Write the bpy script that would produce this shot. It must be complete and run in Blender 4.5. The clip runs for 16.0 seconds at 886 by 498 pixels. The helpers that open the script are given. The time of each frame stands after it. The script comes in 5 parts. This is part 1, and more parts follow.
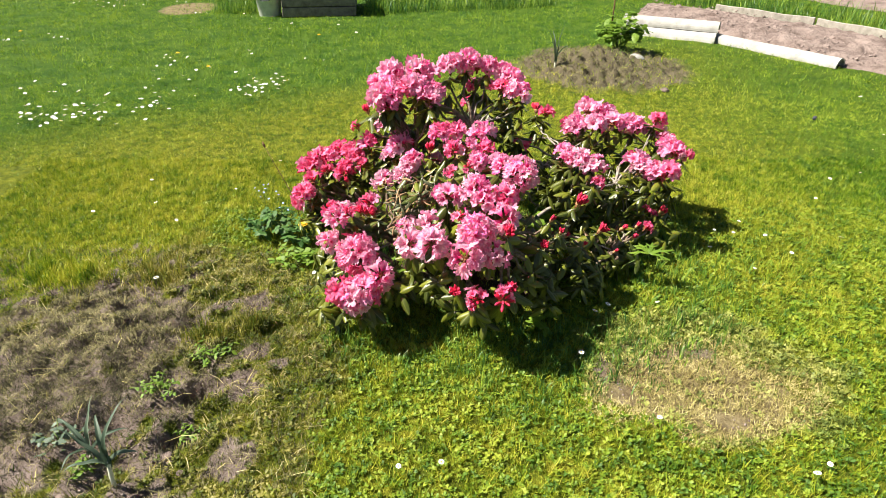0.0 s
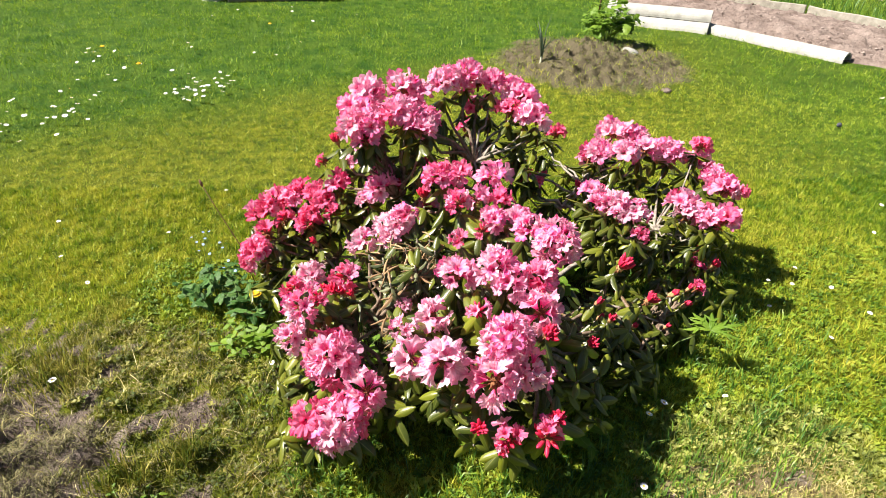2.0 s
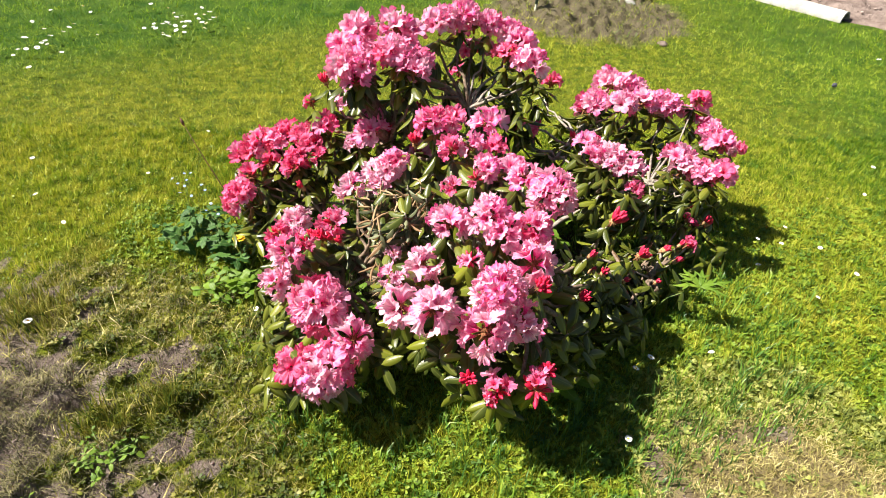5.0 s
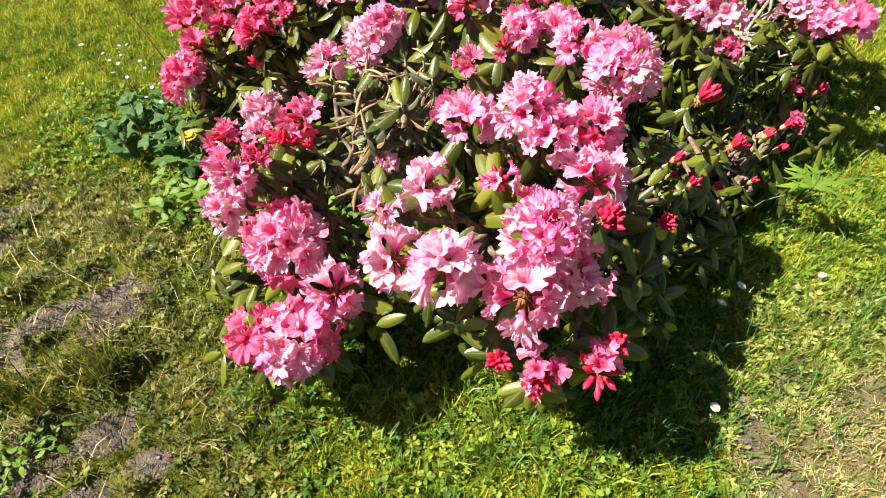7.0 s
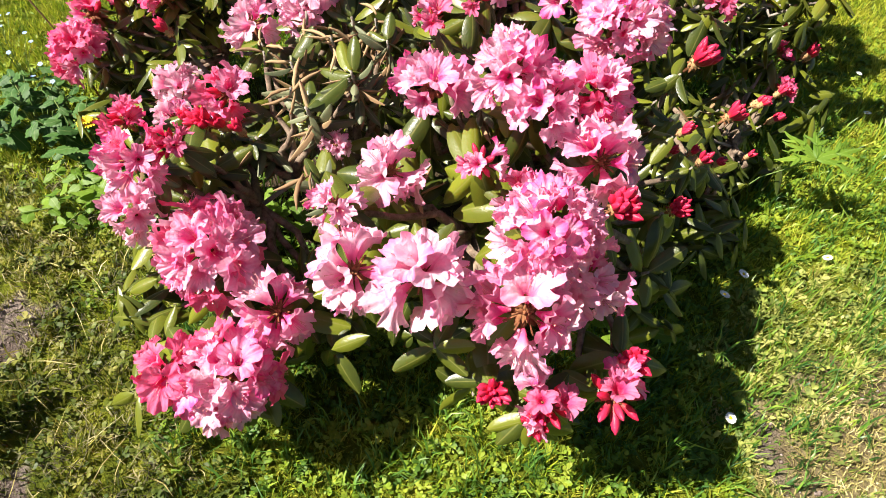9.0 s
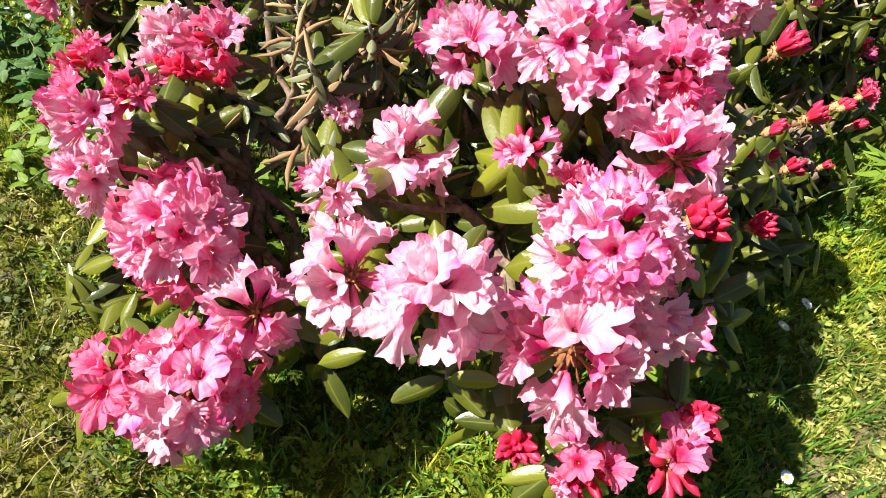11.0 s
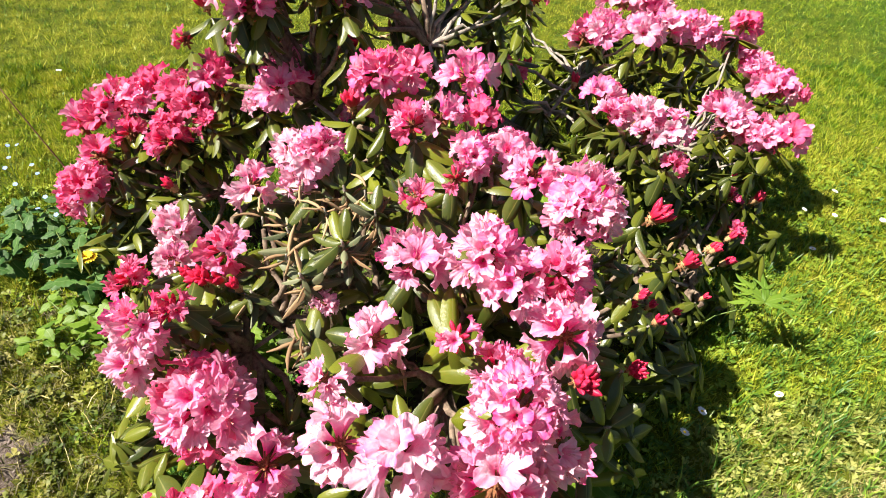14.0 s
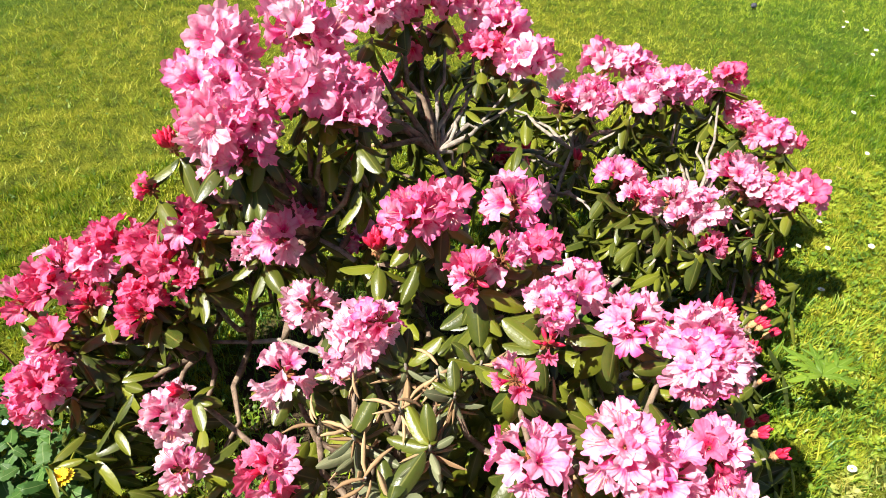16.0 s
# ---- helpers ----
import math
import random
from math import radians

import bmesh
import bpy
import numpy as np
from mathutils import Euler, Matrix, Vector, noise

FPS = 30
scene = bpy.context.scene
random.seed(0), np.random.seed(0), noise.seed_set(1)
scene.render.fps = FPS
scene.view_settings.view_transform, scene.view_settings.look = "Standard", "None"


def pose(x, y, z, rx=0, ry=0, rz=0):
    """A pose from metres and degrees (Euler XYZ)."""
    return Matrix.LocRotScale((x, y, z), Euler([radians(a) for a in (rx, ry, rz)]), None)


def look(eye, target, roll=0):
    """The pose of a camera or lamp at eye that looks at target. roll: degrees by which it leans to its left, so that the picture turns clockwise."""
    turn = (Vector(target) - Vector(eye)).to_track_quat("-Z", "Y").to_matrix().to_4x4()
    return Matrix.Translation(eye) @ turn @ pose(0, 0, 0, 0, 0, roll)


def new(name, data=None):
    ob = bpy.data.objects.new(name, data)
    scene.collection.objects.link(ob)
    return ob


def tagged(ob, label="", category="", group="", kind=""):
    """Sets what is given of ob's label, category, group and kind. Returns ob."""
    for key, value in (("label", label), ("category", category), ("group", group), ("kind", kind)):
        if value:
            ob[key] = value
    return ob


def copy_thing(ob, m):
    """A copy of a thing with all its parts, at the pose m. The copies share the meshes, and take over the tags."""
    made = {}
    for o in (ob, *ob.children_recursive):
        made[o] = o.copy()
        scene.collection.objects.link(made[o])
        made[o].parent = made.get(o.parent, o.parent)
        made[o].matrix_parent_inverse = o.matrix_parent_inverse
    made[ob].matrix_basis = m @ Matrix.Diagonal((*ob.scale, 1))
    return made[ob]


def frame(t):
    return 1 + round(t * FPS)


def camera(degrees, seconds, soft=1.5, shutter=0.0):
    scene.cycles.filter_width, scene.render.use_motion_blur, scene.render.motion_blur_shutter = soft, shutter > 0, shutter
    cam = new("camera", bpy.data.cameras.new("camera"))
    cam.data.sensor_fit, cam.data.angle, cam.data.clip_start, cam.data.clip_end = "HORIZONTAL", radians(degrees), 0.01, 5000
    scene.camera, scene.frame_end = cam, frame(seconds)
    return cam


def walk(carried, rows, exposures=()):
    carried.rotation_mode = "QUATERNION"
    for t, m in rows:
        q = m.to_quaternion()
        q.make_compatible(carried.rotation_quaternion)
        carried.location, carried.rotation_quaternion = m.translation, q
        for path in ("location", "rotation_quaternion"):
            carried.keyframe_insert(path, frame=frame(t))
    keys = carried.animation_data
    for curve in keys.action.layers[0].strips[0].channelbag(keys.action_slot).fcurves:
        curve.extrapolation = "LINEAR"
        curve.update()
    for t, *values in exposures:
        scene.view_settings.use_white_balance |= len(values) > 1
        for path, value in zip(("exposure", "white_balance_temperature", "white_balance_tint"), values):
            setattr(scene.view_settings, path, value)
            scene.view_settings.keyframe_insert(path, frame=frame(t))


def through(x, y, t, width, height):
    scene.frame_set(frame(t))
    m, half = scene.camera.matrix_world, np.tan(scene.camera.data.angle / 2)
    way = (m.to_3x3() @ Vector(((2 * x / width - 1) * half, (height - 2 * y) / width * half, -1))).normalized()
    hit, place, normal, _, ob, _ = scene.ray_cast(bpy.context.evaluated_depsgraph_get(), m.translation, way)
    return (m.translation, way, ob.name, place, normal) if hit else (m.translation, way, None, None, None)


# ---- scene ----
cam = camera(70.2, 16.0, soft=0.68)
PATH = [
    (0, (0.025, 0.037, 1.504), (0.032, 1.762, 0.492), 0.0),
    (0.5, (-0.007, 0.331, 1.471), (0.037, 2.002, 0.372), 0.8),
    (1, (0.005, 0.599, 1.427), (-0.035, 2.267, 0.325), 2.1),
    (1.5, (-0.051, 0.711, 1.442), (0.076, 2.405, 0.386), 1.5),
    (2, (-0.099, 0.767, 1.445), (0.036, 2.457, 0.384), 1.1),
    (2.5, (-0.084, 0.77, 1.437), (0.121, 2.418, 0.323), 2.3),
    (3, (-0.081, 0.77, 1.431), (0.152, 2.416, 0.318), 2.6),
    (5.3, (-0.136, 0.816, 1.395), (0.048, 2.417, 0.209), 3.9),
    (5.5, (-0.163, 0.831, 1.37), (0.047, 2.438, 0.199), 4.1),
    (6, (-0.21, 0.919, 1.317), (0.085, 2.394, -0.001), 4.0),
    (6.5, (-0.159, 1.095, 1.25), (0.069, 2.495, -0.16), 3.0),
    (7, (-0.055, 1.275, 1.177), (0.047, 2.573, -0.341), 0.8),
    (7.5, (-0.05, 1.379, 1.079), (0.134, 2.567, -0.519), 3.5),
    (8, (-0.063, 1.438, 1.043), (0.162, 2.563, -0.596), 5.1),
    (8.5, (-0.071, 1.425, 1.059), (0.178, 2.714, -0.451), 2.4),
    (8.7, (-0.075, 1.426, 1.05), (0.18, 2.678, -0.489), 3.2),
    (10.8, (-0.061, 1.588, 0.884), (0.194, 2.824, -0.667), 7.9),
    (11, (-0.068, 1.567, 0.902), (0.179, 2.772, -0.675), 8.5),
    (11.5, (-0.095, 1.551, 0.942), (0.148, 2.787, -0.611), 7.9),
    (12, (-0.104, 1.534, 0.964), (0.153, 2.791, -0.571), 8.2),
    (12.5, (-0.092, 1.525, 1.0), (0.181, 2.814, -0.504), 7.9),
    (13, (-0.091, 1.506, 1.061), (0.175, 2.829, -0.415), 7.1),
    (13.5, (-0.078, 1.495, 1.139), (0.248, 2.881, -0.266), 7.1),
    (14, (-0.081, 1.481, 1.185), (0.275, 2.88, -0.199), 6.8),
    (14.5, (-0.128, 1.478, 1.2), (0.308, 2.851, -0.188), 8.2),
    (15, (-0.176, 1.552, 1.214), (0.308, 2.92, -0.162), 6.2),
    (15.5, (-0.209, 1.718, 1.209), (0.367, 3.061, -0.157), 4.4),
    (16, (-0.262, 1.838, 1.222), (0.38, 3.182, -0.113), 5.8),
]
walk(cam, [(t, look(eye, target, roll)) for t, eye, target, roll in PATH])

# ---- world, sun, exposure ----
SUN_WAY = Vector((0.79, -0.02, -1.0)).normalized()  # the way the sunlight travels
world = bpy.data.worlds.new("sky")
scene.world = world
world.use_nodes = True
wn = world.node_tree
sky = wn.nodes.new("ShaderNodeTexSky")
sky.sky_type, sky.sun_disc = "NISHITA", False
sky.sun_elevation = math.asin(-SUN_WAY.z)
sky.sun_rotation = math.atan2(-SUN_WAY.x, -SUN_WAY.y)
wn.links.new(sky.outputs[0], wn.nodes["Background"].inputs[0])
wn.nodes["Background"].inputs[1].default_value = 0.032
sun_data = bpy.data.lights.new("sun", "SUN")
sun_data.energy, sun_data.angle, sun_data.color = 5.0, radians(0.55), (1.0, 0.93, 0.83)
sun = new("sun", sun_data)
sun.matrix_world = Matrix.Translation((-6, 0, 9)) @ SUN_WAY.to_track_quat("-Z", "Y").to_matrix().to_4x4()
scene.view_settings.exposure = 1.34


# ---- materials ----
def material(name, rough=0.6, spec=0.4):
    m = bpy.data.materials.new(name)
    m.use_nodes = True
    nt = m.node_tree
    p = nt.nodes["Principled BSDF"]
    p.inputs["Roughness"].default_value = rough
    p.inputs["Specular IOR Level"].default_value = spec
    return m, nt, p


def node(nt, kind, **inputs):
    n = nt.nodes.new(kind)
    for k, v in inputs.items():
        n.inputs[k.replace("_", " ")].default_value = v
    return n


def ramp(nt, fac, *stops):
    r = nt.nodes.new("ShaderNodeValToRGB")
    e = r.color_ramp.elements
    while len(e) < len(stops):
        e.new(0.5)
    for s, (pos, col) in zip(e, stops):
        s.position, s.color = pos, (*col, 1)
    nt.links.new(fac, r.inputs[0])
    return r.outputs[0]


def mix(nt, fac, a, b, how="MIX"):
    n = nt.nodes.new("ShaderNodeMix")
    n.data_type, n.blend_type = "RGBA", how
    for sock, v in ((n.inputs[0], fac), (n.inputs[6], a), (n.inputs[7], b)):
        if isinstance(v, (int, float)):
            sock.default_value = v
        elif isinstance(v, tuple):
            sock.default_value = (*v, 1)
        else:
            nt.links.new(v, sock)
    return n.outputs[2]


def calc(nt, op, a, b=0.0, c=0.0):
    n = nt.nodes.new("ShaderNodeMath")
    n.operation = op
    for sock, v in zip(n.inputs, (a, b, c)):
        if isinstance(v, (int, float)):
            sock.default_value = v
        else:
            nt.links.new(v, sock)
    return n.outputs[0]


def grain(nt, scale, detail=4.0, rough=0.6, coord=None):
    n = node(nt, "ShaderNodeTexNoise", Scale=scale, Detail=detail, Roughness=rough)
    if coord is None:
        coord = nt.nodes.new("ShaderNodeNewGeometry").outputs["Position"]
    nt.links.new(coord, n.inputs["Vector"])
    return n.outputs[0]


def bump(nt, p, height, strength, distance):
    b = node(nt, "ShaderNodeBump", Strength=strength, Distance=distance)
    nt.links.new(height, b.inputs["Height"])
    nt.links.new(b.outputs[0], p.inputs["Normal"])


def let_through(nt, p, colour, amount):
    """Adds the light that passes through a thin leaf or petal."""
    t = nt.nodes.new("ShaderNodeBsdfTranslucent")
    nt.links.new(colour, t.inputs[0])
    s = nt.nodes.new("ShaderNodeMixShader")
    s.inputs[0].default_value = amount
    nt.links.new(p.outputs[0], s.inputs[1])
    nt.links.new(t.outputs[0], s.inputs[2])
    nt.links.new(s.outputs[0], nt.nodes["Material Output"].inputs[0])


def attribute(nt, name):
    a = nt.nodes.new("ShaderNodeAttribute")
    a.attribute_name = name
    return a.outputs["Fac"]


def object_random(nt):
    return nt.nodes.new("ShaderNodeObjectInfo").outputs["Random"]


def island_random(nt):
    return nt.nodes.new("ShaderNodeNewGeometry").outputs["Random Per Island"]


def petal_material(name, throat, middle, rim, deep_tube=(0.72, 0.10, 0.21)):
    m, nt, p = material(name, 0.6, 0.2)
    col = ramp(nt, attribute(nt, "along"), (0.02, deep_tube), (0.18, rim), (0.38, middle), (0.62, throat), (0.86, middle), (1.0, rim))
    # this ramp stays pale to the rim: sunlit frill edges put into the colour
    other = ramp(nt, attribute(nt, "along"), (0.02, deep_tube), (0.30, rim), (0.56, middle), (0.80, throat), (1.0, throat))
    col = mix(nt, object_random(nt), col, other)
    # deeper and paler flecks, partly standing for shaded and sunlit crinkles
    deep = ramp(nt, grain(nt, 45, 4, 0.65), (0.50, (0, 0, 0)), (0.68, (1, 1, 1)))
    pale = ramp(nt, grain(nt, 80, 3, 0.6), (0.50, (0, 0, 0)), (0.66, (1, 1, 1)))
    col = mix(nt, calc(nt, "MULTIPLY", deep, 0.42), col, rim)
    col = mix(nt, calc(nt, "MULTIPLY", pale, 0.50), col, throat)
    groove = calc(nt, "POWER", attribute(nt, "middle"), 6.0)
    col = mix(nt, calc(nt, "MULTIPLY", groove, 0.35), col, rim)
    nt.links.new(col, p.inputs["Base Color"])
    bump(nt, p, grain(nt, 110, 4, 0.6), 0.55, 0.008)
    let_through(nt, p, col, 0.42)
    return m


PETAL_PALE = petal_material("petal_pale", (0.93, 0.675, 0.765), (0.90, 0.43, 0.605), (0.85, 0.175, 0.42))
PETAL_PINK = petal_material("petal_pink", (0.93, 0.56, 0.70), (0.89, 0.19, 0.475), (0.82, 0.033, 0.275))
PETAL_ROSE = petal_material("petal_rose", (0.89, 0.27, 0.44), (0.83, 0.07, 0.26), (0.72, 0.014, 0.12))


def bud_material():
    m, nt, p = material("bud_crimson", 0.45, 0.4)
    col = ramp(nt, attribute(nt, "along"), (0.0, (0.50, 0.30, 0.12)), (0.2, (0.50, 0.10, 0.06)), (0.42, (0.56, 0.010, 0.035)), (1.0, (0.68, 0.016, 0.07)))
    col = mix(nt, calc(nt, "MULTIPLY", object_random(nt), 0.45), col, (0.66, 0.05, 0.14))
    nt.links.new(col, p.inputs["Base Color"])
    bump(nt, p, grain(nt, 300, 2), 0.3, 0.002)
    let_through(nt, p, col, 0.12)
    return m


BUD = bud_material()


def leaf_material(name, dark, light, rib, rough=0.36, through=0.12, spec=0.5, joined=False):
    m, nt, p = material(name, rough, spec)
    col = mix(nt, calc(nt, "POWER", island_random(nt) if joined else object_random(nt), 1.7), dark, light)
    col = mix(nt, calc(nt, "MULTIPLY", grain(nt, 45, 3), 0.42), col, light)
    mid = calc(nt, "SUBTRACT", 1.0, calc(nt, "MULTIPLY", attribute(nt, "across"), 9.0))
    mid = calc(nt, "MAXIMUM", mid, 0.0)
    col = mix(nt, calc(nt, "MULTIPLY", mid, 0.7), col, rib)
    nt.links.new(col, p.inputs["Base Color"])
    bump(nt, p, grain(nt, 220, 3), 0.3, 0.002)
    let_through(nt, p, col, through)
    return m


LEAF_TONES = ((0.016, 0.033, 0.009), (0.175, 0.195, 0.016), (0.21, 0.21, 0.055))
LEAF = leaf_material("rhododendron_leaf", *LEAF_TONES, 0.34, 0.12, 0.5)
LEAF_JOINED = leaf_material("rhododendron_leaves", *LEAF_TONES, 0.34, 0.12, 0.5, True)
LEAF_SAGE = leaf_material("grey_green_leaf", (0.075, 0.095, 0.045), (0.23, 0.24, 0.13), (0.30, 0.30, 0.18), 0.5, 0.10, 0.4)
LEAF_TAN = leaf_material("withered_leaf", (0.17, 0.095, 0.045), (0.50, 0.35, 0.19), (0.48, 0.35, 0.20), 0.7, 0.06, 0.2)
LEAF_BLUE = leaf_material("blue_green_leaf", (0.055, 0.09, 0.058), (0.14, 0.19, 0.125), (0.22, 0.27, 0.19), 0.5, 0.2, 0.3)
LEAF_COLUMBINE = leaf_material("columbine_leaf", (0.025, 0.085, 0.016), (0.085, 0.18, 0.035), (0.20, 0.28, 0.10), 0.55, 0.25, 0.3)
LEAF_FRESH = leaf_material("fresh_green_leaf", (0.09, 0.19, 0.018), (0.22, 0.34, 0.035), (0.30, 0.42, 0.10), 0.5, 0.4, 0.35)


def bark_material(name, dark, light):
    m, nt, p = material(name, 0.85, 0.2)
    g = grain(nt, 60, 5, 0.7)
    col = ramp(nt, g, (0.3, dark), (0.62, light))
    nt.links.new(col, p.inputs["Base Color"])
    bump(nt, p, g, 0.6, 0.004)
    return m


BARK = bark_material("grey_bark", (0.12, 0.10, 0.08), (0.38, 0.34, 0.285))
SCALE = bark_material("bud_scale", (0.10, 0.036, 0.016), (0.27, 0.125, 0.055))
BUD_SCALE = bark_material("peach_bud_scale", (0.26, 0.12, 0.05), (0.50, 0.34, 0.16))
TWIG = bark_material("brown_twig", (0.07, 0.045, 0.03), (0.28, 0.21, 0.15))
STAMEN, snt, sp = material("stamen", 0.5)
snt.links.new(mix(snt, object_random(snt), (0.75, 0.42, 0.40), (0.55, 0.25, 0.18)), sp.inputs["Base Color"])


def near_patch(nt, cx, cy, rx, ry, turn=0.0, ragged=0.35, size=3.0):
    """1 inside a ragged oval on the ground, 0 outside."""
    g = nt.nodes.new("ShaderNodeNewGeometry").outputs["Position"]
    xyz = nt.nodes.new("ShaderNodeSeparateXYZ")
    nt.links.new(g, xyz.inputs[0])
    x, y = calc(nt, "SUBTRACT", xyz.outputs[0], cx), calc(nt, "SUBTRACT", xyz.outputs[1], cy)
    c, s = math.cos(turn), math.sin(turn)
    u = calc(nt, "ADD", calc(nt, "MULTIPLY", x, c / rx), calc(nt, "MULTIPLY", y, s / rx))
    v = calc(nt, "ADD", calc(nt, "MULTIPLY", x, -s / ry), calc(nt, "MULTIPLY", y, c / ry))
    d = calc(nt, "SQRT", calc(nt, "ADD", calc(nt, "MULTIPLY", u, u), calc(nt, "MULTIPLY", v, v)))
    d = calc(nt, "ADD", d, calc(nt, "MULTIPLY", calc(nt, "SUBTRACT", grain(nt, size, 4), 0.5), 2.2 * ragged))
    n = nt.nodes.new("ShaderNodeMapRange")
    n.inputs["From Min"].default_value, n.inputs["From Max"].default_value = 1.08, 0.88
    nt.links.new(d, n.inputs["Value"])
    return n.outputs[0]


# the bare and withered places in the lawn: centre, radii, turn
SOIL_OVAL = (-1.36, 1.68, 0.56, 0.72, 0.2)
BARE_OVALS = ((-0.66, 1.84, 0.08, 0.05, 0.4), (-0.56, 1.78, 0.05, 0.04, 0.0), (-0.86, 2.10, 0.10, 0.05, 0.6), (-0.72, 2.14, 0.07, 0.12, -0.3), (-0.66, 1.66, 0.09, 0.10, 0.4), (-0.60, 1.36, 0.07, 0.08, 0.0),
              (0.60, 1.74, 0.035, 0.10, -0.15), (0.64, 1.63, 0.04, 0.06, 0.3), (0.94, 1.83, 0.12, 0.03, 0.1), (0.95, 1.50, 0.05, 0.04, 0.0))
STRAW_OVAL = (0.89, 1.66, 0.33, 0.24, -0.38)
MOUND_OVAL = (1.50, 5.95, 0.80, 0.80, 0.0)
SHADED_LITTER_OVAL = (0.14, 2.58, 0.62, 0.46, 0.2)
FAR_STRAW_OVAL = (-3.35, 9.0, 0.35, 0.45, 0.0)


def soil_colour(nt):
    a = ramp(nt, grain(nt, 9, 6, 0.65), (0.3, (0.085, 0.062, 0.052)), (0.5, (0.235, 0.186, 0.158)), (0.75, (0.42, 0.345, 0.30)))
    return mix(nt, calc(nt, "MULTIPLY", grain(nt, 60, 3), 0.30), a, (0.13, 0.09, 0.07))


def ground_material():
    m, nt, p = material("lawn_ground", 0.9, 0.15)
    turf = ramp(nt, grain(nt, 14, 5, 0.65), (0.34, (0.050, 0.075, 0.006)), (0.52, (0.145, 0.175, 0.010)), (0.72, (0.27, 0.275, 0.022)))
    turf = mix(nt, calc(nt, "MULTIPLY", grain(nt, 1.6, 3), 0.35), turf, (0.14, 0.15, 0.015))
    g = nt.nodes.new("ShaderNodeNewGeometry").outputs["Position"]
    xyz = nt.nodes.new("ShaderNodeSeparateXYZ")
    nt.links.new(g, xyz.inputs[0])
    lush = nt.nodes.new("ShaderNodeMapRange")
    lush.inputs["From Min"].default_value, lush.inputs["From Max"].default_value = 5.1, 6.0
    nt.links.new(calc(nt, "SUBTRACT", xyz.outputs[1], calc(nt, "MULTIPLY", xyz.outputs[0], 0.58)), lush.inputs["Value"])
    green = ramp(nt, grain(nt, 5, 5, 0.65), (0.35, (0.030, 0.085, 0.007)), (0.7, (0.10, 0.17, 0.013)))
    side = nt.nodes.new("ShaderNodeMapRange")
    side.inputs["From Min"].default_value, side.inputs["From Max"].default_value = 2.0, 3.4
    nt.links.new(calc(nt, "ADD", xyz.outputs[0], calc(nt, "MULTIPLY", grain(nt, 1.4, 4), 1.0)), side.inputs["Value"])
    turf = mix(nt, calc(nt, "MULTIPLY", side.outputs[0], 0.82), turf, green)
    turf = mix(nt, lush.outputs[0], turf, green)
    soil = soil_colour(nt)
    straw = ramp(nt, grain(nt, 22, 5), (0.35, (0.15, 0.11, 0.06)), (0.7, (0.36, 0.30, 0.15)))
    edge = nt.nodes.new("ShaderNodeMapRange")
    edge.inputs["From Min"].default_value, edge.inputs["From Max"].default_value = 0.30, 0.62
    nt.links.new(calc(nt, "ADD", attribute(nt, "bare"), calc(nt, "MULTIPLY", calc(nt, "SUBTRACT", grain(nt, 14, 5), 0.5), 0.9)), edge.inputs["Value"])
    col = mix(nt, edge.outputs[0], turf, soil)
    col = mix(nt, near_patch(nt, *STRAW_OVAL, 0.6, 7.0), col, straw)
    col = mix(nt, near_patch(nt, *MOUND_OVAL), col, mix(nt, calc(nt, "ADD", grain(nt, 9, 5), 0.15), soil, (0.13, 0.115, 0.05)))
    col = mix(nt, near_patch(nt, *FAR_STRAW_OVAL), col, straw)
    # litter under the bush, its brown kept dark to deepen the shade there
    col = mix(nt, near_patch(nt, *SHADED_LITTER_OVAL), col, mix(nt, grain(nt, 40, 4), (0.03, 0.022, 0.014), (0.12, 0.085, 0.05)))
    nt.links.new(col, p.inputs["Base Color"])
    bump(nt, p, calc(nt, "ADD", grain(nt, 40, 6, 0.75), calc(nt, "MULTIPLY", grain(nt, 170, 4, 0.7), 0.6)), 0.75, 0.05)
    return m


GROUND = ground_material()


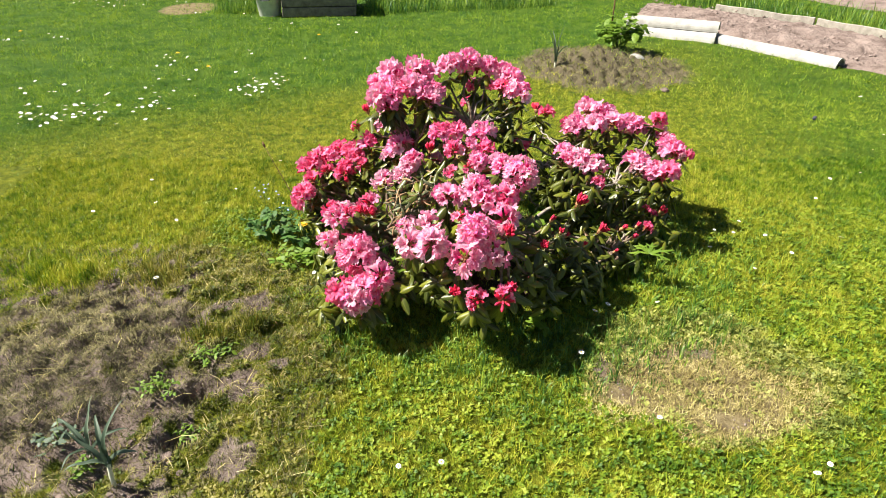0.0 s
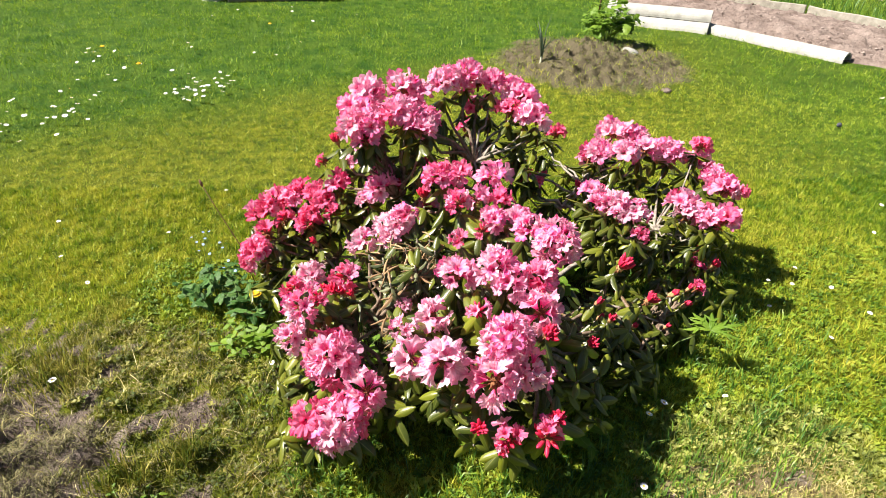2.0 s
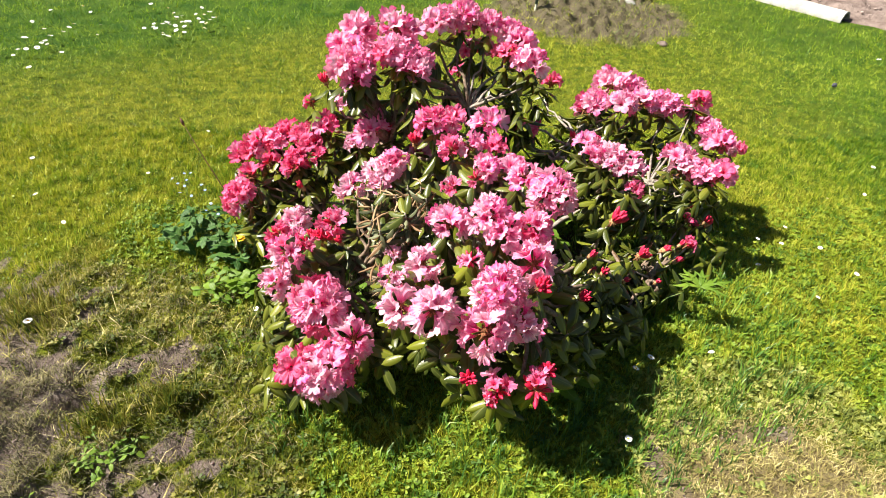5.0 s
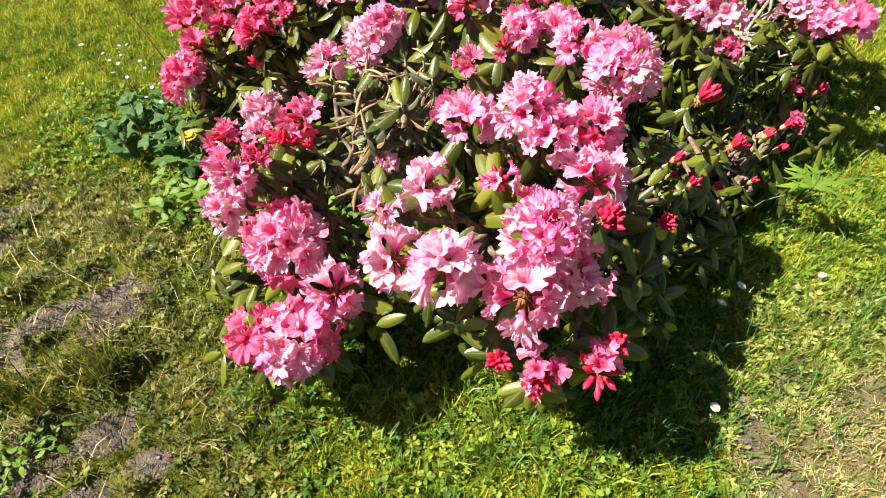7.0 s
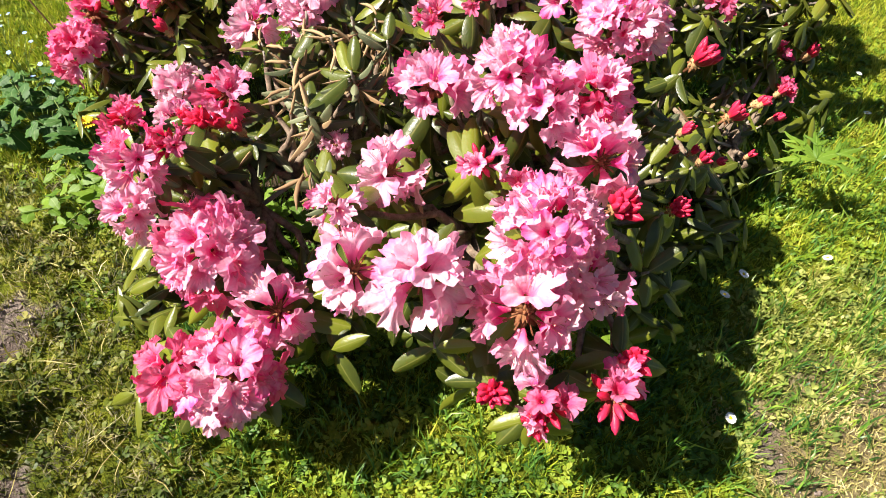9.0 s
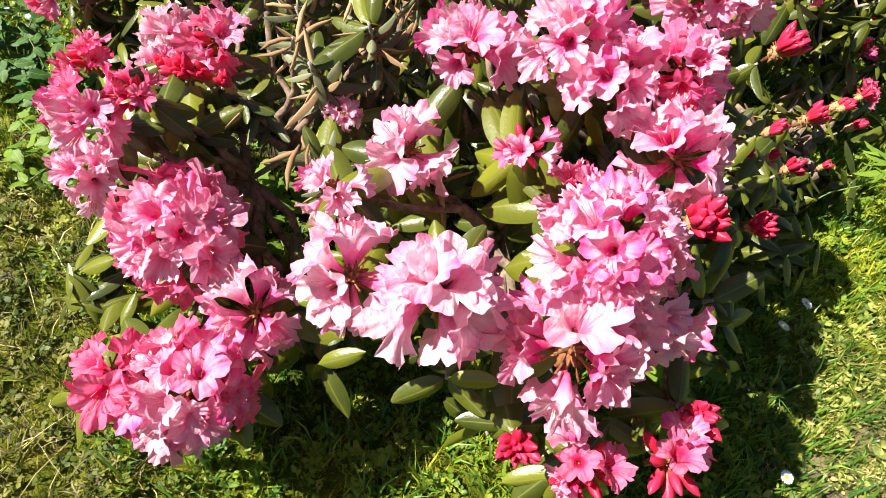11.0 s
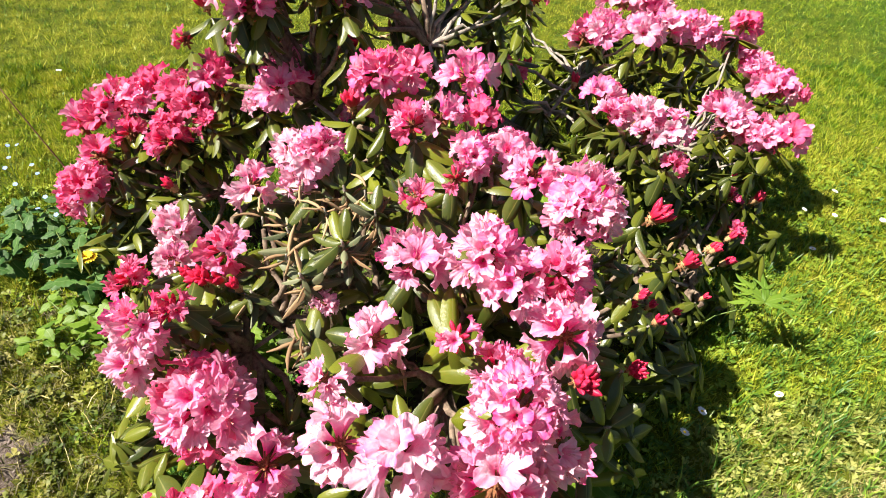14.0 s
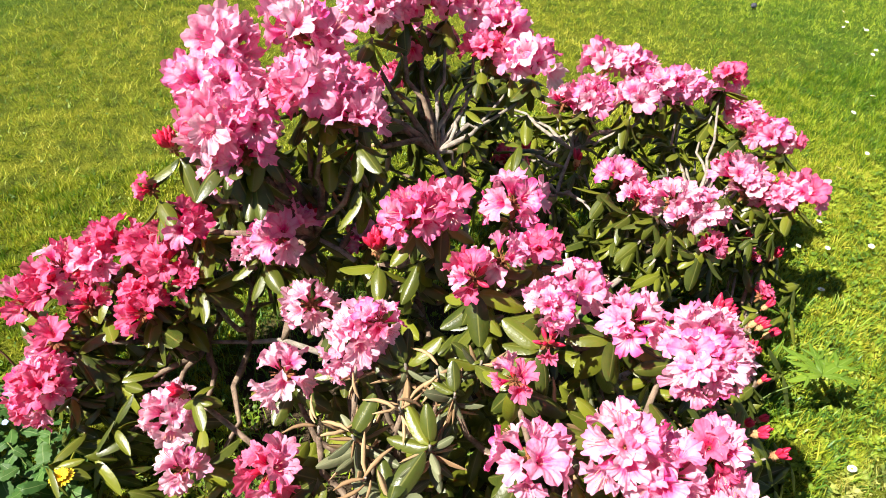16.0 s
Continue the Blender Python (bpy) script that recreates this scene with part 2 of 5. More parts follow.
def blade_material(name, stops, far=None, rough=0.5, through=0.3, dull=None, pale=None, spec=0.3):
    m, nt, p = material(name, rough, spec)
    patch = calc(nt, "ADD", calc(nt, "MULTIPLY", grain(nt, 1.0, 2), 1.1), calc(nt, "MULTIPLY", grain(nt, 5.0, 3), 0.9))
    patch = calc(nt, "ADD", patch, calc(nt, "MULTIPLY", calc(nt, "SUBTRACT", grain(nt, 14.0, 4), 0.5), 1.9))
    patch = calc(nt, "ADD", patch, calc(nt, "MULTIPLY", calc(nt, "SUBTRACT", grain(nt, 36.0, 3), 0.5), 1.3))
    r = calc(nt, "ADD", calc(nt, "MULTIPLY", island_random(nt), 0.72), calc(nt, "SUBTRACT", patch, 0.83))
    col = ramp(nt, r, *stops)
    if far:
        g = nt.nodes.new("ShaderNodeNewGeometry").outputs["Position"]
        xyz = nt.nodes.new("ShaderNodeSeparateXYZ")
        nt.links.new(g, xyz.inputs[0])
        line = calc(nt, "SUBTRACT", xyz.outputs[1], calc(nt, "MULTIPLY", xyz.outputs[0], 0.58))
        line = calc(nt, "ADD", line, calc(nt, "MULTIPLY", grain(nt, 0.9, 3), 1.2))
        n = nt.nodes.new("ShaderNodeMapRange")
        n.inputs["From Min"].default_value, n.inputs["From Max"].default_value = 5.6, 6.7
        nt.links.new(line, n.inputs["Value"])
        far_col = ramp(nt, r, *far)
        tufts = ramp(nt, grain(nt, 2.3, 4, 0.65), (0.46, (0, 0, 0)), (0.66, (1, 1, 1)))
        col = mix(nt, calc(nt, "MULTIPLY", tufts, 0.30), col, far_col)
        side = nt.nodes.new("ShaderNodeMapRange")
        side.inputs["From Min"].default_value, side.inputs["From Max"].default_value = 2.0, 3.4
        nt.links.new(calc(nt, "ADD", xyz.outputs[0], calc(nt, "MULTIPLY", grain(nt, 1.4, 4), 1.0)), side.inputs["Value"])
        col = mix(nt, calc(nt, "MULTIPLY", side.outputs[0], 0.82), col, far_col)
        col = mix(nt, n.outputs[0], col, far_col)
    if pale:
        col = mix(nt, calc(nt, "MULTIPLY", near_patch(nt, 0.98, 1.76, 0.46, 0.36, -0.3, 0.5, 5.0), 0.8), col, ramp(nt, r, *pale))
    if dull:
        col = mix(nt, calc(nt, "MULTIPLY", near_patch(nt, -1.02, 1.66, 0.68, 0.92, 0.0, 0.7, 4.0), 0.92), col, ramp(nt, r, *dull))
    nt.links.new(col, p.inputs["Base Color"])
    let_through(nt, p, col, through)
    return m


GRASS = blade_material("lawn_grass",
                       ((0.08, (0.075, 0.17, 0.008)), (0.42, (0.245, 0.32, 0.016)), (0.7, (0.41, 0.44, 0.030)), (1.0, (0.55, 0.515, 0.07))),
                       ((0.12, (0.05, 0.145, 0.008)), (0.48, (0.155, 0.30, 0.012)), (1.0, (0.36, 0.46, 0.035))), 0.5, 0.3,
                       ((0.12, (0.05, 0.078, 0.010)), (0.42, (0.15, 0.17, 0.017)), (0.7, (0.26, 0.24, 0.040)), (0.95, (0.46, 0.41, 0.11))),
                       ((0.15, (0.14, 0.17, 0.04)), (0.5, (0.31, 0.33, 0.08)), (0.95, (0.50, 0.47, 0.17))))
WEED = blade_material("lawn_leaves", ((0.15, (0.07, 0.145, 0.018)), (0.55, (0.165, 0.255, 0.018)), (1.0, (0.30, 0.36, 0.035))), None, 0.50, 0.24,
                      ((0.2, (0.055, 0.08, 0.010)), (0.6, (0.145, 0.158, 0.023)), (0.95, (0.30, 0.27, 0.075))),
                      ((0.15, (0.14, 0.17, 0.04)), (0.5, (0.31, 0.33, 0.08)), (0.95, (0.50, 0.47, 0.17))), 0.25)
LUSH = blade_material("lush_grass", ((0.08, (0.04, 0.12, 0.022)), (0.5, (0.12, 0.25, 0.030)), (1.0, (0.32, 0.43, 0.05))), None, 0.42, 0.28, None, None, 0.5)
STRAW = blade_material("pale_straw", ((0.2, (0.28, 0.23, 0.08)), (0.55, (0.48, 0.42, 0.15)), (0.95, (0.66, 0.58, 0.30))), None, 0.7, 0.15)
HAY = blade_material("dry_grass", ((0.14, (0.040, 0.038, 0.014)), (0.5, (0.13, 0.12, 0.047)), (0.95, (0.33, 0.295, 0.14))), None, 0.7, 0.15)


def plain_material(name, a, b, scale, rough=0.7, relief=0.3, spec=0.3):
    m, nt, p = material(name, rough, spec)
    g = grain(nt, scale, 5, 0.65)
    nt.links.new(ramp(nt, g, (0.3, a), (0.7, b)), p.inputs["Base Color"])
    bump(nt, p, g, relief, 0.01)
    return m


CEMENT = plain_material("white_cement", (0.27, 0.26, 0.235), (0.48, 0.465, 0.425), 9, 0.85, 0.3)
PALE_PLASTIC = plain_material("pale_plastic", (0.50, 0.49, 0.45), (0.74, 0.73, 0.70), 14, 0.5, 0.1)
PALE_WOOD = plain_material("pale_wood", (0.22, 0.20, 0.165), (0.42, 0.39, 0.33), 14, 0.85, 0.4)
WOOD = plain_material("weathered_wood", (0.10, 0.085, 0.07), (0.27, 0.24, 0.20), 12, 0.85, 0.4)
STONE = plain_material("pale_stone", (0.20, 0.195, 0.18), (0.40, 0.39, 0.36), 30, 0.85, 0.6)
DARK_STONE = plain_material("dark_stone", (0.03, 0.035, 0.05), (0.08, 0.08, 0.10), 40, 0.7, 0.5)
WHITE = plain_material("white_petal", (0.72, 0.72, 0.70), (0.86, 0.86, 0.84), 90, 0.6, 0.1)
YELLOW = plain_material("yellow_floret", (0.70, 0.40, 0.01), (0.85, 0.60, 0.02), 200, 0.6, 0.4)
BLUE = plain_material("sky_blue_petal", (0.20, 0.30, 0.66), (0.34, 0.46, 0.80), 90, 0.6, 0.1)
STALK = plain_material("green_stalk", (0.09, 0.15, 0.03), (0.17, 0.24, 0.06), 60, 0.6, 0.2)
RED_STALK = plain_material("red_brown_stalk", (0.10, 0.045, 0.03), (0.18, 0.09, 0.055), 60, 0.7, 0.2)
LEEK_WHITE = plain_material("leek_white", (0.55, 0.58, 0.40), (0.78, 0.78, 0.66), 50, 0.5, 0.2)


def bed_material():
    m, nt, p = material("bed_soil", 0.95, 0.1)
    a = ramp(nt, grain(nt, 6, 6, 0.65), (0.32, (0.15, 0.112, 0.098)), (0.5, (0.30, 0.235, 0.205)), (0.68, (0.42, 0.34, 0.30)))
    nt.links.new(mix(nt, calc(nt, "MULTIPLY", grain(nt, 50, 3), 0.45), a, (0.16, 0.11, 0.085)), p.inputs["Base Color"])
    bump(nt, p, grain(nt, 30, 6, 0.7), 1.0, 0.04)
    return m


BED = bed_material()
CRUMB, cnt, cp = material("soil_crumb", 0.95, 0.1)
cnt.links.new(mix(cnt, island_random(cnt), (0.13, 0.095, 0.082), (0.42, 0.34, 0.30)), cp.inputs["Base Color"])
bump(cnt, cp, grain(cnt, 150, 4), 0.6, 0.004)


# ---- building helpers ----
rng = np.random.default_rng(7)


def make_mesh(name, verts, faces, mats, values=None, smooth=True, slots=None):
    me = bpy.data.meshes.new(name)
    me.from_pydata([tuple(v) for v in verts], [], [tuple(f) for f in faces])
    for m in mats:
        me.materials.append(m)
    for key, vals in (values or {}).items():
        me.attributes.new(key, "FLOAT", "POINT").data.foreach_set("value", np.asarray(vals, dtype=np.float32))
    if smooth:
        me.polygons.foreach_set("use_smooth", [True] * len(me.polygons))
    if slots is not None:
        me.polygons.foreach_set("material_index", slots)
    me.update()
    return me


def bulk_mesh(name, verts, tris, mat):
    """A mesh of very many triangles from arrays."""
    me = bpy.data.meshes.new(name)
    n, k = len(verts), len(tris)
    me.vertices.add(n)
    me.vertices.foreach_set("co", np.ascontiguousarray(verts, dtype=np.float32).ravel())
    me.loops.add(3 * k)
    me.loops.foreach_set("vertex_index", np.ascontiguousarray(tris, dtype=np.int32).ravel())
    me.polygons.add(k)
    me.polygons.foreach_set("loop_start", np.arange(0, 3 * k, 3, dtype=np.int32))
    me.polygons.foreach_set("loop_total", np.full(k, 3, dtype=np.int32))
    me.materials.append(mat)
    me.update(calc_edges=True)
    return me


def part(name, me, parent, m=None, label=""):
    ob = new(name, me)
    ob.parent = parent
    if m is not None:
        ob.matrix_basis = m
    if label:
        ob["label"] = label
    return ob


def thing(name, label, category, place=(0, 0, 0), group="", me=None, kind=""):
    ob = new(name, me)
    ob.location = place
    return tagged(ob, label, category, group, kind)


def frame_of(axis, spin=0.0):
    """A turn that takes z to the axis."""
    return Vector(axis).to_track_quat("Z", "Y").to_matrix().to_4x4() @ Matrix.Rotation(spin, 4, "Z")


def tube(points, radii, sides=7):
    """Vertices and faces of a tapered tube along points."""
    pts = [Vector(p) for p in points]
    verts, faces = [], []
    for i, p in enumerate(pts):
        way = (pts[min(i + 1, len(pts) - 1)] - pts[max(i - 1, 0)]).normalized()
        m = way.to_track_quat("Z", "Y").to_matrix()
        for k in range(sides):
            a = 2 * math.pi * k / sides
            verts.append(p + m @ Vector((math.cos(a), math.sin(a), 0)) * radii[i])
    for i in range(len(pts) - 1):
        for k in range(sides):
            a, b = i * sides + k, i * sides + (k + 1) % sides
            faces.append((a, b, b + sides, a + sides))
    faces.append(tuple(range(sides))[::-1])
    faces.append(tuple(range((len(pts) - 1) * sides, len(pts) * sides)))
    return verts, faces


def join_shapes(shapes):
    verts, faces = [], []
    for v, f in shapes:
        k = len(verts)
        verts += list(v)
        faces += [tuple(i + k for i in q) for q in f]
    return verts, faces


def leaf_shape(along=8, across=4, width=0.30, curl=0.25, droop=0.15, wave=0.0, tip=0.8, seed=0, blunt=0.0, teeth=0):
    """A leaf of length 1 along y, face up, with recurved sides: vertices, faces and each vertex's place across."""
    verts, faces, side = [], [], []
    ph = seed * 1.7
    for i in range(along + 1):
        t = i / along
        w = width * 0.5 * (0.05 + math.sin(math.pi * min(t ** tip, 1.0)) ** 0.65 * 0.95)
        if blunt:
            w = width * 0.5 * max(0.0, 1 - abs(2 * t ** tip - 1) ** 2.3) ** blunt + 0.02 * width
        if teeth:
            w *= 0.86 + 0.24 * abs(math.sin(teeth * math.pi * t))
        if i == along:
            w = width * (0.10 if blunt else 0.02)
        for j in range(across + 1):
            s = 2 * j / across - 1
            z = -curl * width * s * s * (0.4 + 0.6 * math.sin(math.pi * t)) - droop * t * t
            z += 0.05 * width * (1 - abs(s)) * -1.2 + wave * math.sin(9 * t + 3 * s + ph)
            verts.append((s * w, t, z + 0.02 * math.sin(5 * t + ph)))
            side.append(abs(s))
    n = across + 1
    for i in range(along):
        for j in range(across):
            a = i * n + j
            faces.append((a, a + 1, a + n + 1, a + n))
    return verts, faces, side


def leaf_mesh(name, mat, **kw):
    v, f, s = leaf_shape(**kw)
    return make_mesh(name, v, f, [mat], {"across": s})


# ---- the ground: one sheet to the horizon ----
def hump(x, y, cx, cy, rx, ry, h):
    d = ((x - cx) / rx) ** 2 + ((y - cy) / ry) ** 2
    return h * np.exp(-1.6 * d)


wave_rng = np.random.default_rng(5)
WAVES = [(2 * math.pi / wave_rng.uniform(0.05, 0.15), wave_rng.uniform(0, 6.28), wave_rng.uniform(0, 6.28)) for _ in range(26)]


def lumps(x, y):
    """Uneven clods and hollows, some centimetres high."""
    z = 0
    for k, a, p in WAVES:
        z = z + np.sin(k * (x * math.cos(a) + y * math.sin(a)) + p) * 0.17 / k
    return z * np.where(z > 0, 1.3, 0.7)


def ground_height(x, y):
    x, y = np.asarray(x, float), np.asarray(y, float)
    z = 0.010 * np.sin(1.7 * x + 0.6) * np.cos(1.3 * y) + 0.006 * np.sin(4.1 * x + 2.3 * y) + 0.004 * np.sin(9.3 * x - 7.1 * y)
    z = z * np.exp(-((x / 30) ** 2 + (y / 30) ** 2))
    z = z + hump(x, y, -1.28, 1.84, 0.46, 0.36, 0.085) + hump(x, y, 1.50, 5.95, 0.55, 0.55, 0.13)
    soil = np.exp(-(((x + 1.25) / 0.75) ** 2 + ((y - 1.75) / 0.8) ** 2) ** 2)
    soil = soil + 1.6 * np.exp(-(((x - 1.5) / 0.75) ** 2 + ((y - 5.95) / 0.75) ** 2) ** 2)
    z = z + soil * lumps(x, y)
    for cx, cy, r in ((-0.80, 1.64, 0.07), (-0.78, 1.44, 0.06), (-1.58, 2.15, 0.06), (-0.94, 1.98, 0.07), (-1.02, 1.48, 0.05)):  # hollows sunk to give the dark shade spots round the hay
        z = z + hump(x, y, cx, cy, r, 0.9 * r, -0.10)
    return z


def bareness(x, y):
    """How bare the soil lies: 0 in full lawn, 1 where nothing grows."""
    p = np.zeros_like(x)
    wobble = 0.16 * np.sin(7 * x + 3 * y) + 0.12 * np.sin(13 * y - 9 * x + 1) + 14.0 * lumps(0.6 * x, 0.6 * y + 3) + 12.0 * lumps(1.4 * x, 1.4 * y + 7)
    for (cx, cy, rx, ry, turn), soft in [(SOIL_OVAL, 0.34)] + [(b, 0.5) for b in BARE_OVALS]:
        c, s = math.cos(turn), math.sin(turn)
        u, v = ((x - cx) * c + (y - cy) * s) / rx, (-(x - cx) * s + (y - cy) * c) / ry
        p = np.maximum(p, np.clip((1.16 - np.sqrt(u * u + v * v) - wobble) / soft, 0, 1))
    return p


def spread(lo, hi, step, far):
    inner = list(np.arange(lo, hi + step / 2, step))
    out, d, a, b = [], step, lo, hi
    before, after = [], []
    while a > -far:
        d *= 1.35
        a -= d
        b += d
        before.append(a)
        after.append(b)
    return np.array(before[::-1] + inner + after)


gx, gy = spread(-2.2, 2.6, 0.024, 300), spread(0.4, 7.0, 0.03, 300)
X, Y = np.meshgrid(gx, gy)
Z = ground_height(X, Y)
nx, ny = len(gx), len(gy)
idx = np.arange(nx * ny).reshape(ny, nx)
quads = np.stack([idx[:-1, :-1], idx[:-1, 1:], idx[1:, 1:], idx[1:, :-1]], -1).reshape(-1, 4)
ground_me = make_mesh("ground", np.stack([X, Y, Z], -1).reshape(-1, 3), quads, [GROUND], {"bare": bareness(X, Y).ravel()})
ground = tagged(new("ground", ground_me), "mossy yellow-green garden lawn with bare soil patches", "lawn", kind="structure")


def inside(x, y, oval, grow=1.0):
    cx, cy, rx, ry, turn = oval
    c, s = math.cos(turn), math.sin(turn)
    u, v = ((x - cx) * c + (y - cy) * s) / (rx * grow), (-(x - cx) * s + (y - cy) * c) / (ry * grow)
    return u * u + v * v < 1 + 0.35 * np.sin(7 * x + 3 * y) + 0.25 * np.sin(17 * y - 11 * x)


# the bed's front and back lines, from its far end to its near end
BED_FRONT = ((2.00, 7.55), (2.95, 6.98), (3.72, 5.88), (4.75, 4.40))
BED_BACK = ((2.95, 9.50), (3.64, 8.81), (4.46, 7.83), (5.50, 6.10))


def in_bed(x, y):
    side = ((2.95, 9.50),) + BED_FRONT
    fx = np.interp(-y, [-p[1] for p in side], [p[0] for p in side])
    bx = np.interp(-y, [-p[1] for p in BED_BACK], [p[0] for p in BED_BACK])
    return (x > fx - 0.02) & (x < bx) & (y < 9.6) & (y > 4.4)


def blades(n, xr, yr, height, width, lean, keep=None, segments=2, lift=0.0, flat=False):
    """Arrays of n grass blades that stand on the ground."""
    x, y = rng.uniform(*xr, n), rng.uniform(*yr, n)
    if keep is not None:
        k = keep(x, y)
        x, y = x[k], y[k]
    n = len(x)
    z = ground_height(x, y) + lift
    h = rng.uniform(*height, n) * (0.75 + 0.5 * rng.random(n)) * np.clip(1.0 + 42 * lumps(1.5 * x + 5, 1.5 * y), 0.45, 1.5)
    w = rng.uniform(*width, n)
    a, b = rng.uniform(0, 2 * math.pi, n), rng.uniform(0, 2 * math.pi, n)
    bend = rng.uniform(*lean, n)
    dx, dy = np.cos(a), np.sin(a)
    ex, ey = np.cos(b) * w, np.sin(b) * w
    base = np.stack([x, y, z - 0.004], -1)
    side = np.stack([ex, ey, np.zeros(n)], -1)
    out = np.stack([dx, dy, np.zeros(n)], -1)
    up = np.array([0, 0, 1.0])
    if flat:
        tip = base + out * h[:, None] + up * rng.uniform(-0.003, 0.55, n)[:, None] * 0.03 + up * rng.uniform(0, 0.004, n)[:, None]
        mid = base + out * (0.5 * h)[:, None] + up * rng.uniform(0.005, 0.022, n)[:, None] + side * rng.uniform(-4, 4, n)[:, None]
    else:
        rise = np.sqrt(np.maximum(1 - bend ** 2, 0.05))
        tip = base + out * (bend * h)[:, None] + up * (rise * h)[:, None]
        mid = base + out * (0.28 * bend * h)[:, None] + up * (0.58 * h)[:, None]
    if segments == 1:
        verts = np.stack([base - side, base + side, tip], 1).reshape(-1, 3)
        tris = np.arange(3 * n).reshape(-1, 3)
    else:
        verts = np.stack([base - side, base + side, mid - 0.8 * side, mid + 0.8 * side, tip], 1).reshape(-1, 3)
        o = (5 * np.arange(n))[:, None]
        tris = np.concatenate([o + [0, 1, 3], o + [0, 3, 2], o + [2, 3, 4]], 1).reshape(-1, 3)
    return verts, tris


def small_leaves(n, xr, yr, size, keep=None, high=(0.008, 0.04), round_=0.42):
    """Arrays of small oval leaves that lie in the sward."""
    x, y = rng.uniform(*xr, n), rng.uniform(*yr, n)
    if keep is not None:
        k = keep(x, y)
        x, y = x[k], y[k]
    n = len(x)
    s = rng.uniform(*size, n)[:, None]
    c = np.stack([x, y, ground_height(x, y) + rng.uniform(*high, n)], -1)
    a = rng.uniform(0, 2 * math.pi, n)
    tilt, roll = rng.uniform(-0.4, 1.1, n), rng.uniform(-0.7, 0.7, n)
    f = np.stack([np.cos(a) * np.cos(tilt), np.sin(a) * np.cos(tilt), np.sin(tilt)], -1) * s
    r = np.stack([-np.sin(a), np.cos(a), roll], -1) * s * round_
    d = np.array([0, 0, -1.0]) * s * 0.10
    verts = np.stack([c - f, c - 0.35 * f + r + d, c + 0.35 * f + r + d, c + f + d, c + 0.35 * f - r + d, c - 0.35 * f - r + d], 1).reshape(-1, 3)
    o = (6 * np.arange(n))[:, None]
    tris = np.concatenate([o + [0, 5, 1], o + [1, 5, 4], o + [1, 4, 2], o + [2, 4, 3]], 1).reshape(-1, 3)
    return verts, tris


def stuff(name, arrays, mat, label, category):
    v, t = arrays
    return tagged(new(name, bulk_mesh(name, v, t, mat)), label, category, kind="stuff")


def ground_at(x, y):
    return float(ground_height(x, y))


HAY_OVAL = (-1.28, 1.84, 0.44, 0.34, -0.3)


def on_lawn(x, y):
    thin = rng.random(len(x))
    soil = thin < 0.975 * bareness(x, y) ** 0.8
    poor = np.exp(-((x + 0.85) / 0.5) ** 2 - ((y - 1.7) / 0.75) ** 2)
    soil = soil | (thin < 0.42 * poor)
    straw = inside(x, y, STRAW_OVAL, 1.0) & (thin > 0.12 + 12 * lumps(x, y + 4))
    mound = inside(x, y, MOUND_OVAL, 0.9) & (thin > 0.42 + 12 * lumps(x, y))
    litter = inside(x, y, SHADED_LITTER_OVAL, 0.9) & (thin > 0.12)
    return ~(litter | soil | straw | mound | in_bed(x, y) | (inside(x, y, FAR_STRAW_OVAL) & (thin > 0.3)))


def near_view(x, y):
    return on_lawn(x, y) & (np.abs(x - 0.1) < 0.55 + 0.78 * y)


def mid_view(x, y):
    seam = y + rng.normal(0, 0.22, len(x)) > 4.95
    tuft = np.sin(9 * x + 4 * np.sin(3 * y)) * np.sin(8 * y + 3 * np.sin(5 * x)) + rng.normal(0, 0.6, len(x)) > -0.45
    return seam & tuft & on_lawn(x, y) & (np.abs(x) < 1.0 + 0.80 * y)


stuff("lawn_grass", blades(480000, (-2.4, 2.8), (1.0, 3.7), (0.013, 0.033), (0.0012, 0.0026), (0.2, 0.90), near_view, 1), GRASS,
      "short mown yellow-green lawn grass", "grass")
stuff("far_lawn_grass", blades(330000, (-7.0, 7.5), (4.3, 10.5), (0.018, 0.045), (0.0017, 0.0036), (0.35, 0.97), mid_view, 1), GRASS,
      "longer green lawn grass", "grass")
stuff("middle_lawn_grass", blades(260000, (-3.9, 4.4), (3.6, 5.6), (0.012, 0.030), (0.0011, 0.0025), (0.45, 0.98), lambda x, y: near_view(x, y) & (y + rng.normal(0, 0.22, len(x)) < 5.0), 1), GRASS,
      "short mown yellow-green lawn grass", "grass")
def weedy(x, y):
    poor = np.exp(-((x + 0.85) / 0.55) ** 2 - ((y - 1.7) / 0.8) ** 2)
    fade = np.clip((4.9 - y) / 2.2, 0, 1) * (1 - 0.4 * poor)
    return near_view(x, y) & (rng.random(len(x)) < fade)


